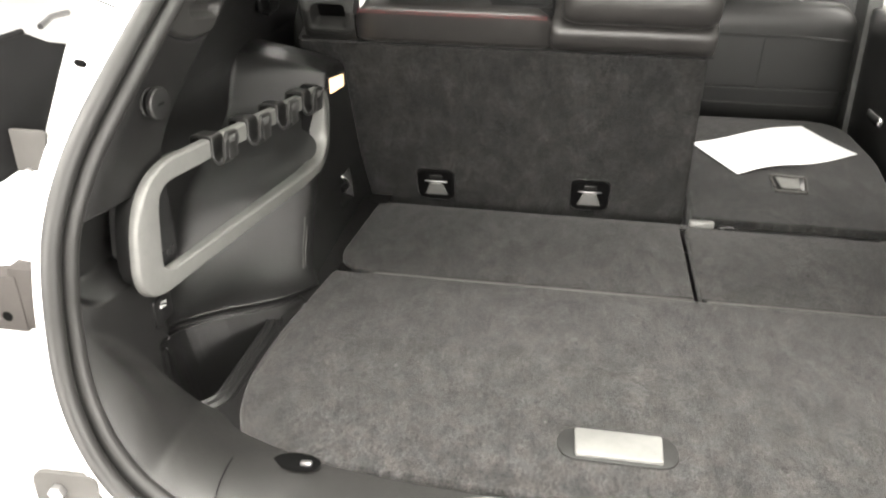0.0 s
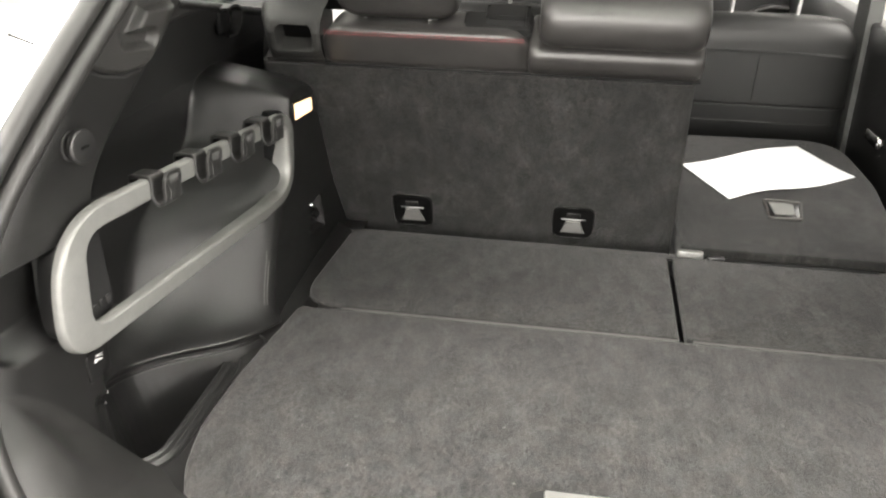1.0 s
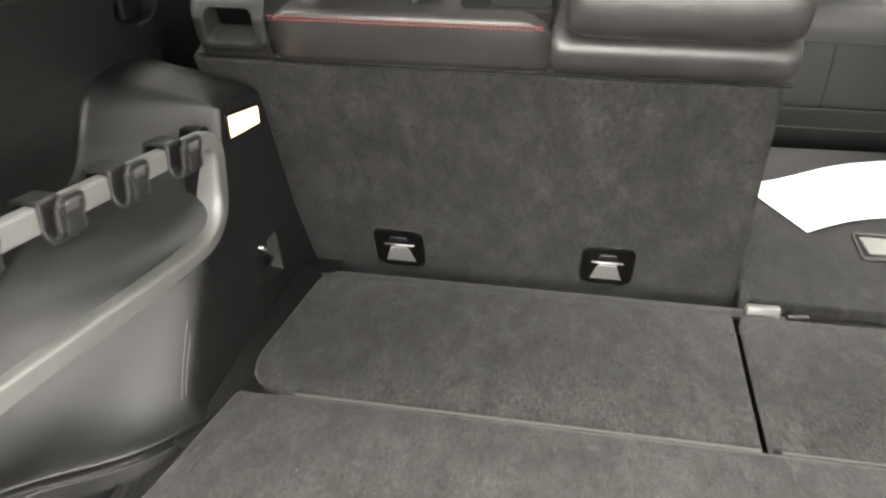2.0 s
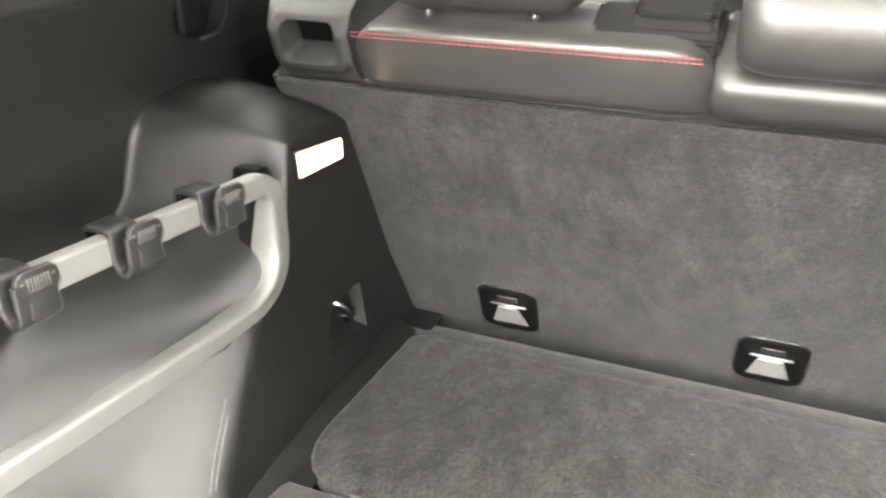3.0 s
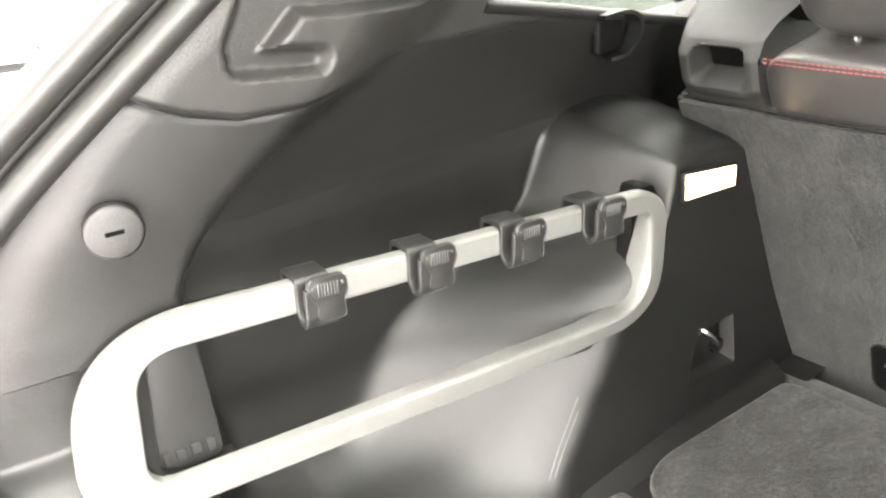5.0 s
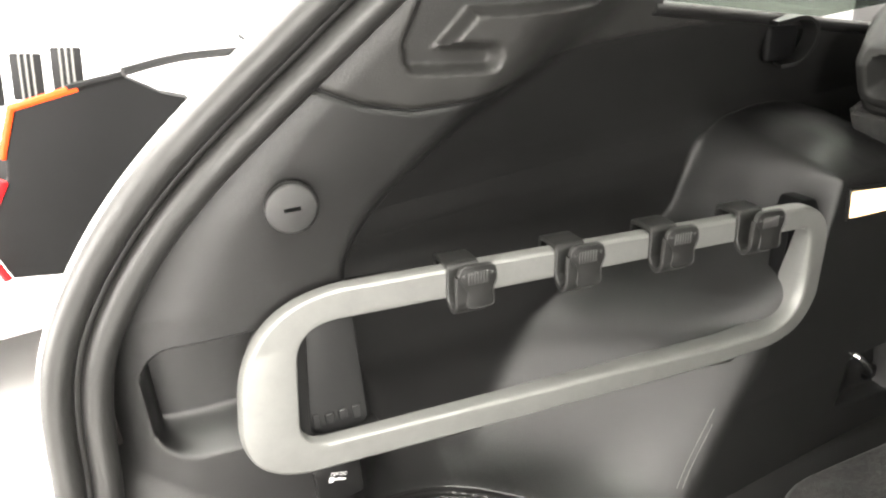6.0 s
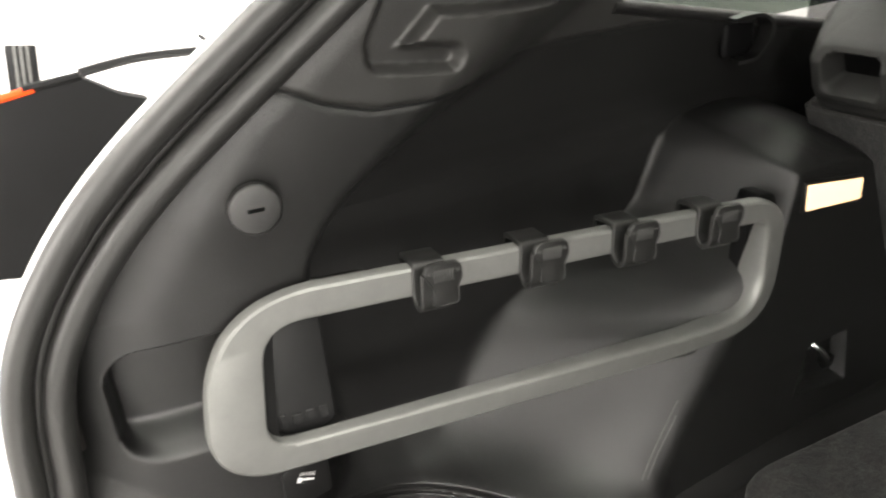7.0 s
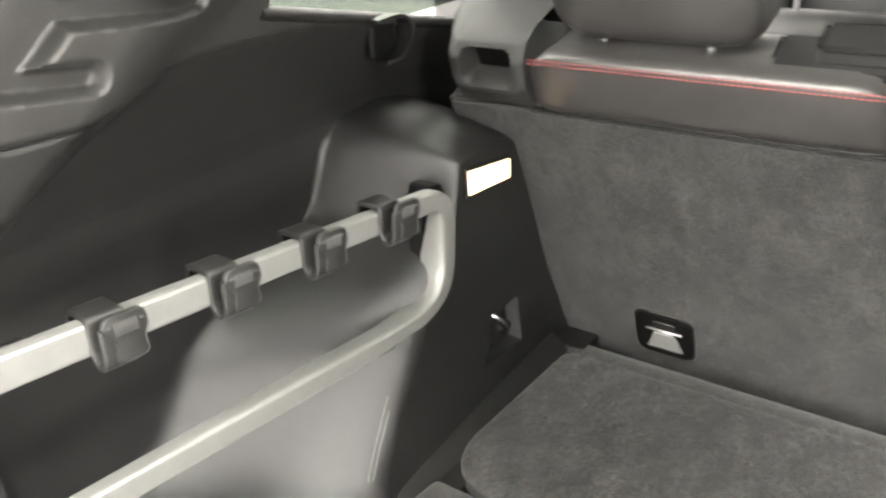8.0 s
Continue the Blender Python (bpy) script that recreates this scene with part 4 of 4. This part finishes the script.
front_seat(1.005)
wheel = thing("steering_wheel", "black leather steering wheel behind the front seat", "steering wheel")
_wm = Matrix.Translation((1.26, 1.66, 0.08)) @ Matrix.Rotation(radians(62), 4, "X")
part("rim", sweep([_wm @ Vector((0.185 * math.cos(a), 0.185 * math.sin(a), 0)) for a in [2 * math.pi * i / 40 for i in range(40)]], ring(0.014, 10), up=(0, 0.9, 0.4), closed=True), LEATHER, wheel)
part("hub", box(-0.17, 0.17, -0.05, 0.05, -0.02, 0.02, 0.018, 3, _wm), TRIM_PLAIN, wheel)
dh = thing("door_pull", "satin chrome inner door pull", "door handle")
part("grip", box(1.275, 1.292, 0.52, 0.62, 0.095, 0.125, 0.006, 3), CHROME, dh)
front_seat(0.195)


# ---- car shell ----
def shell_box(name, dims, mat, label, cat):
    return tagged(part(name, box(*dims, 0.01, 2), mat), label, cat, kind="structure")


shell_box("ceiling", (-0.05, 2 * CX + 0.05, -0.42, 2.0, 0.93, 0.97), HEADLINER, "light grey fabric headliner", "headliner")
shell_box("door_left_panel", (-0.16, -0.10, 0.12, 1.9, -0.2, 0.36), TRIM, "black inner door panel", "door")
for sx, nm in ((0, "left"), (1, "right")):
    foot = box(-0.30, -0.102, 0.122, 0.165, -0.2, 0.56, 0.01)
    tagged(part("pillar_%s_foot" % nm, mirrored(foot) if sx else foot, TRIM), "black lower cover of the door pillar", "pillar", kind="structure")
shell_box("door_right_panel", (2 * CX + 0.10, 2 * CX + 0.16, 0.12, 1.9, -0.2, 0.36), TRIM, "black inner door panel", "door")
shell_box("dashboard", (-0.1, 2 * CX + 0.1, 1.75, 2.1, -0.2, 0.33), TRIM, "black dashboard top", "dashboard")
for sx in (0, 1):
    def side(v):
        return 2 * CX - v if sx else v
    nm = "right" if sx else "left"
    for i, (y0, y1, lean) in enumerate(((0.09, 0.14, 0.02), (0.84, 0.95, -0.03))):
        hw = 0.05 if i else 0.12
        path = [(side(-0.105), y0 + 0.05 + 2 * lean, -0.15), (side(-0.105), y0 + 0.05 - lean, 0.6), (side(-0.05), y0 + 0.05 - 2 * lean, 0.94)]
        tagged(part("pillar_%s_%d" % (nm, i + 1), sweep(path, [(-hw, -0.02), (hw, -0.02), (hw, 0.02), (-hw, 0.02)], up=(1, 0, 0)), PILLAR), "grey covered door pillar", "pillar", kind="structure")


for sx in (0, 1):
    pane = box(-0.208, -0.205, -0.46, 0.14, 0.50, 0.86, 0)
    for v in pane.verts:
        v.co.x += 0.15 * (v.co.z - 0.53)
    ob_ = tagged(part("window_%d" % (sx + 1), mirrored(pane) if sx else pane, GLASS, smooth=False), "clear rear quarter window glass", "window", kind="structure")
    ob_.visible_shadow = False


# white body round the opening
def body_side():
    zs = [-0.5 + 0.02 * i for i in range(72)]

    def f(z, w):
        x, y = seal_xy(max(z, 0.26))
        if z < 0.26:
            x, y = seal_xy(max(z, 0.062))
        k = ss(0.40, 0.44, z) * ss(0.66, 0.60, z)
        rows_ = [(0.0, (x + 0.004, y + 0.004)), (0.25, (x - 0.022, y + 0.008)), (0.4, (x - mix(0.045, 0.026, k), y + mix(0.014, 0.055, k))), (0.6, (x - 0.075, y + mix(-0.005, 0.075, k))), (0.75, (x - 0.10, y + mix(0.02, 0.10, k))), (1.0, (-0.27, y + 0.25))]
        px = table(w, [(k, p[0]) for k, p in rows_])
        py = table(w, [(k, p[1]) for k, p in rows_])
        return Vector((px, py, z))
    return sheet(f, zs, [i / 24 for i in range(25)])


tagged(part("body_left", body_side(), WHITE_PAINT), "white painted rear body side of the car", "car body", kind="structure")
tagged(part("body_right", mirrored(body_side()), WHITE_PAINT), "white painted rear body side of the car", "car body", kind="structure")
shell_box("bumper", (-0.28, 2 * CX + 0.28, -1.22, -1.06, -0.50, -0.06), WHITE_PAINT, "white painted rear bumper", "bumper")


# open tailgate overhead, out of view: added to shade and reflect into the opening
gate = thing("tailgate", "raised tailgate with black inner lining and white skin", "tailgate")
_gm = Matrix.Translation((CX, -0.42, 0.96)) @ Matrix.Rotation(radians(-14), 4, "X")
for nm, mat, x1, y0, y1, z0, z1 in (("lining", TRIM, 0.60, -1.05, 0.0, 0.0, 0.05), ("skin", WHITE_PAINT, 0.66, -1.10, 0.02, 0.055, 0.10)):
    part(nm, join(box(-x1, x1, y0, -0.60, z0, z1, 0.015, 3, _gm), box(-x1, x1, -0.07, y1, z0, z1, 0.015, 3, _gm),
                  box(-x1, -0.52, -0.601, -0.069, z0, z1, 0.015, 3, _gm), box(0.52, x1, -0.601, -0.069, z0, z1, 0.015, 3, _gm)), mat, gate)
_gp = part("window", box(-0.53, 0.53, -0.61, -0.06, 0.051, 0.0545, 0, 1, _gm), GLASS, gate, "tinted rear window glass", False)
_gp.visible_shadow = False

# rubber stop and bolted bracket in the gutter
stop = thing("rubber_stop", "grey rubber tailgate stop block on the body", "stop block")
part("block", join(box(-0.205, -0.150, -1.012, -0.96, 0.268, 0.340, 0.003, 2), box(-0.160, -0.128, -1.010, -0.965, 0.272, 0.350, 0.003, 2), box(-0.205, -0.152, -0.972, -0.960, 0.335, 0.350, 0.002, 1)), STOP_RUBBER, stop)
part("hole", sweep([(-0.171, -1.0126, 0.288), (-0.171, -1.008, 0.288)], ring(0.0062, 14), up=(0, 0, 1)), HOLE_SHADE, stop)
brk = thing("bolt_bracket", "grey metal bracket with a bolt on the white body", "bracket")
part("plate", prism(rounded([(-0.160, 0.035, 0.012), (-0.075, 0.035, 0.012), (-0.075, 0.105, 0.02), (-0.160, 0.105, 0.02)]), 0.0, 0.006, 0.002, 2, Matrix(((1, 0, 0, 0), (0, 0, -1, -1.052), (0, 1, 0, 0), (0, 0, 0, 1)))), BRACKET, brk)
part("bolt", sweep([(-0.126, -1.059, 0.080), (-0.126, -1.068, 0.080)], ring(0.010, 6), up=(0, 0, 1)), STEEL, brk)

# lamp carrier plate beside the seal, with a drop-shaped hole and its screw
carrier_ = thing("lamp_carrier", "grey lamp carrier plate with a drop-shaped hole and a screw", "bracket")
_cm = Matrix(((1, 0, 0, 0), (0, 0, -1, -0.916), (0, 1, 0, 0), (0, 0, 0, 1)))
part("plate", prism(rounded([(-0.255, 0.408, 0.02), (-0.196, 0.392, 0.022), (-0.156, 0.414, 0.02), (-0.140, 0.476, 0.006), (-0.255, 0.476, 0.006)], 6), 0.0, 0.004, 0.0015, 2, _cm), BRACKET, carrier_)
part("hole", prism(rounded([(-0.216, 0.405, 0.012), (-0.190, 0.405, 0.012), (-0.186, 0.466, 0.003), (-0.198, 0.466, 0.003)], 6), 0.003, 0.0052, 0.0, 1, _cm), HOLE_SHADE, carrier_, "dark drop-shaped hole")
part("screw", prism([(-0.172 + 0.0065 * math.cos(i * math.pi / 6), 0.424 + 0.0065 * math.sin(i * math.pi / 6)) for i in range(12)], 0.004, 0.008, 0.001, 2, _cm), STEEL, carrier_)

# tail lamp: its dark inner flank and the coloured lens rim
def tail_lamp():
    t = thing("tail_lamp", "tail lamp with dark inner flank and red and orange lens edge", "tail lamp")
    m = Matrix.Translation((-0.142, 0, 0)) @ OUT
    poly = [(-0.843, 0.556), (-0.861, 0.5615), (-0.8835, 0.576), (-0.9205, 0.569), (-0.9655, 0.557), (-0.981, 0.524), (-0.987, 0.50), (-1.004, 0.471), (-1.015, 0.433), (-1.007, 0.411), (-0.97, 0.412), (-0.90, 0.425)]

    def leaned(bm):
        for v in bm.verts:
            v.co.x += 0.55 * (v.co.y + 0.84)
        return bm

    def edge(pts, r):
        return leaned(sweep([m @ Vector((a, b, -0.002)) for a, b in pts], ring(r, 8), up=(1, 0, 0)))
    part("housing", leaned(prism(poly, -0.016, 0.0, 0.002, 2, m)), LAMP_BLACK, t)
    part("orange_edge", edge(((-0.918, 0.570), (-0.968, 0.558), (-0.986, 0.518)), 0.0034), LENS_ORANGE, t, "orange lens edge")
    part("red_edge", edge(((-0.990, 0.499), (-1.008, 0.471), (-1.020, 0.433), (-1.012, 0.410)), 0.0042), LENS_RED, t, "red lens edge")
    part("red_top", edge(((-0.884, 0.577), (-0.925, 0.570)), 0.0035), LAMP_BLACK, t, "dark top edge")
    return t


tail_lamp()
tagged(part("body_shut_line", sweep(smooth_curve([(-0.143, -0.886, 0.5835), (-0.150, -0.862, 0.5850), (-0.160, -0.835, 0.5845), (-0.168, -0.795, 0.581)], 6), ring(0.0036, 6)), DARK), "dark shut line above the tail lamp", "shut line", kind="structure")

hole_ = thing("body_slot", "small dark oval slot in the white body flange", "slot")
part("opening", prism(rounded([(-0.0035, -0.009, 0.0034), (0.0035, -0.009, 0.0034), (0.0035, 0.009, 0.0034), (-0.0035, 0.009, 0.0034)]), -0.002, 0.003, 0.0, 1, Matrix.Translation((-0.146, -0.823, 0.528)) @ Vector((-0.26, -0.64, 0.72)).to_track_quat("Z", "X").to_matrix().to_4x4()), HOLE_SHADE, hole_)

# ---- showroom ----
tagged(part("ground", box(-14, 14, -14, 14, GROUND - 0.1, GROUND, 0), TILE), "pale glossy showroom floor", "floor", kind="structure")
for nm, d in {"wall_west": (-7.2, -7.0, -9, 9, GROUND, 3.6), "wall_east": (7.0, 7.2, -9, 9, GROUND, 3.6), "wall_north": (-7.2, 7.2, 9, 9.2, GROUND, 3.6), "wall_south": (-7.2, 7.2, -9.2, -9, GROUND, 3.6)}.items():
    tagged(part(nm, box(*d, 0), WALL), "plain white showroom wall", "wall", kind="structure")
tagged(part("ceiling_showroom", box(-7.2, 7.2, -9.2, 9.2, 3.6, 3.8, 0), WALL), "white showroom ceiling", "ceiling", kind="structure")
# unseen ceiling lamps, added without fixtures; the first lights the sill from above
for lx, ly, le in ((0.6, -0.8, 330), (-2.2, -3.3, 480), (0.6, -3.1, 560), (-3, 0, 300), (4, 0, 300), (-3, 4, 300), (0.6, 4, 420), (4, 4, 300)):
    la = bpy.data.lights.new("added_ceiling_light", "AREA")
    la.shape, la.size, la.size_y, la.energy, la.color = "RECTANGLE", 2.4, 1.2, le, (1.0, 0.955, 0.885)
    new("added_ceiling_light", la).matrix_world = Matrix.Translation((lx, ly, 3.52))


# unseen area lamps added at the solid walls to light trim and seats
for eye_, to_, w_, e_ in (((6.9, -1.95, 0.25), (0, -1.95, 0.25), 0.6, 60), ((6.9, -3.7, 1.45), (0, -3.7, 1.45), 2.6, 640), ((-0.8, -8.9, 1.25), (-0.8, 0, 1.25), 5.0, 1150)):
    sf = bpy.data.lights.new("added_area_fill", "AREA")
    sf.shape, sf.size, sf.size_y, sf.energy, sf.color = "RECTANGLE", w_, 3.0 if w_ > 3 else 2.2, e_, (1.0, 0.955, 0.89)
    new("added_area_fill", sf).matrix_world = look(eye_, to_)


# the other car across the floor
def other_car():
    c = thing("parked_car", "white car with a slotted grille parked facing this one", "car")
    xf = -2.0
    # front face sheet with rounded nose
    part("body", box(xf - 4.0, xf, -1.9, 0.0, GROUND + 0.25, 0.52, 0.10, 5), WHITE_PAINT, c)
    for i in range(7):
        y = -1.511 + 0.104 * i
        lean_ = Matrix.Translation((0, y, 0.315)) @ Matrix.Rotation(radians(-9), 4, "X") @ Matrix.Translation((0, -y, -0.315))
        part("grille_slot", box(xf - 0.02, xf + 0.004, y - 0.041, y + 0.041, 0.238, 0.368, 0.006, 2, lean_), DARK, c, "dark grille slot")
        for k in (-0.016, 0.0, 0.016):
            part("grille_bar", box(xf + 0.003, xf + 0.010, y + k - 0.003, y + k + 0.003, 0.241, 0.365, 0.001, 1, lean_), SILVER, c)
    part("lower_grille", box(xf - 0.02, xf + 0.006, -1.6, -0.3, -0.02, 0.10, 0.02, 2), DARK, c, "dark lower grille")
    for y in (-1.55, -0.35):
        w = sweep([(xf - 0.75, y - 0.11, GROUND + 0.34), (xf - 0.75, y + 0.11, GROUND + 0.34)], ring(0.34, 32), up=(0, 0, 1))
        part("wheel", w, RUBBER, c)


other_car()
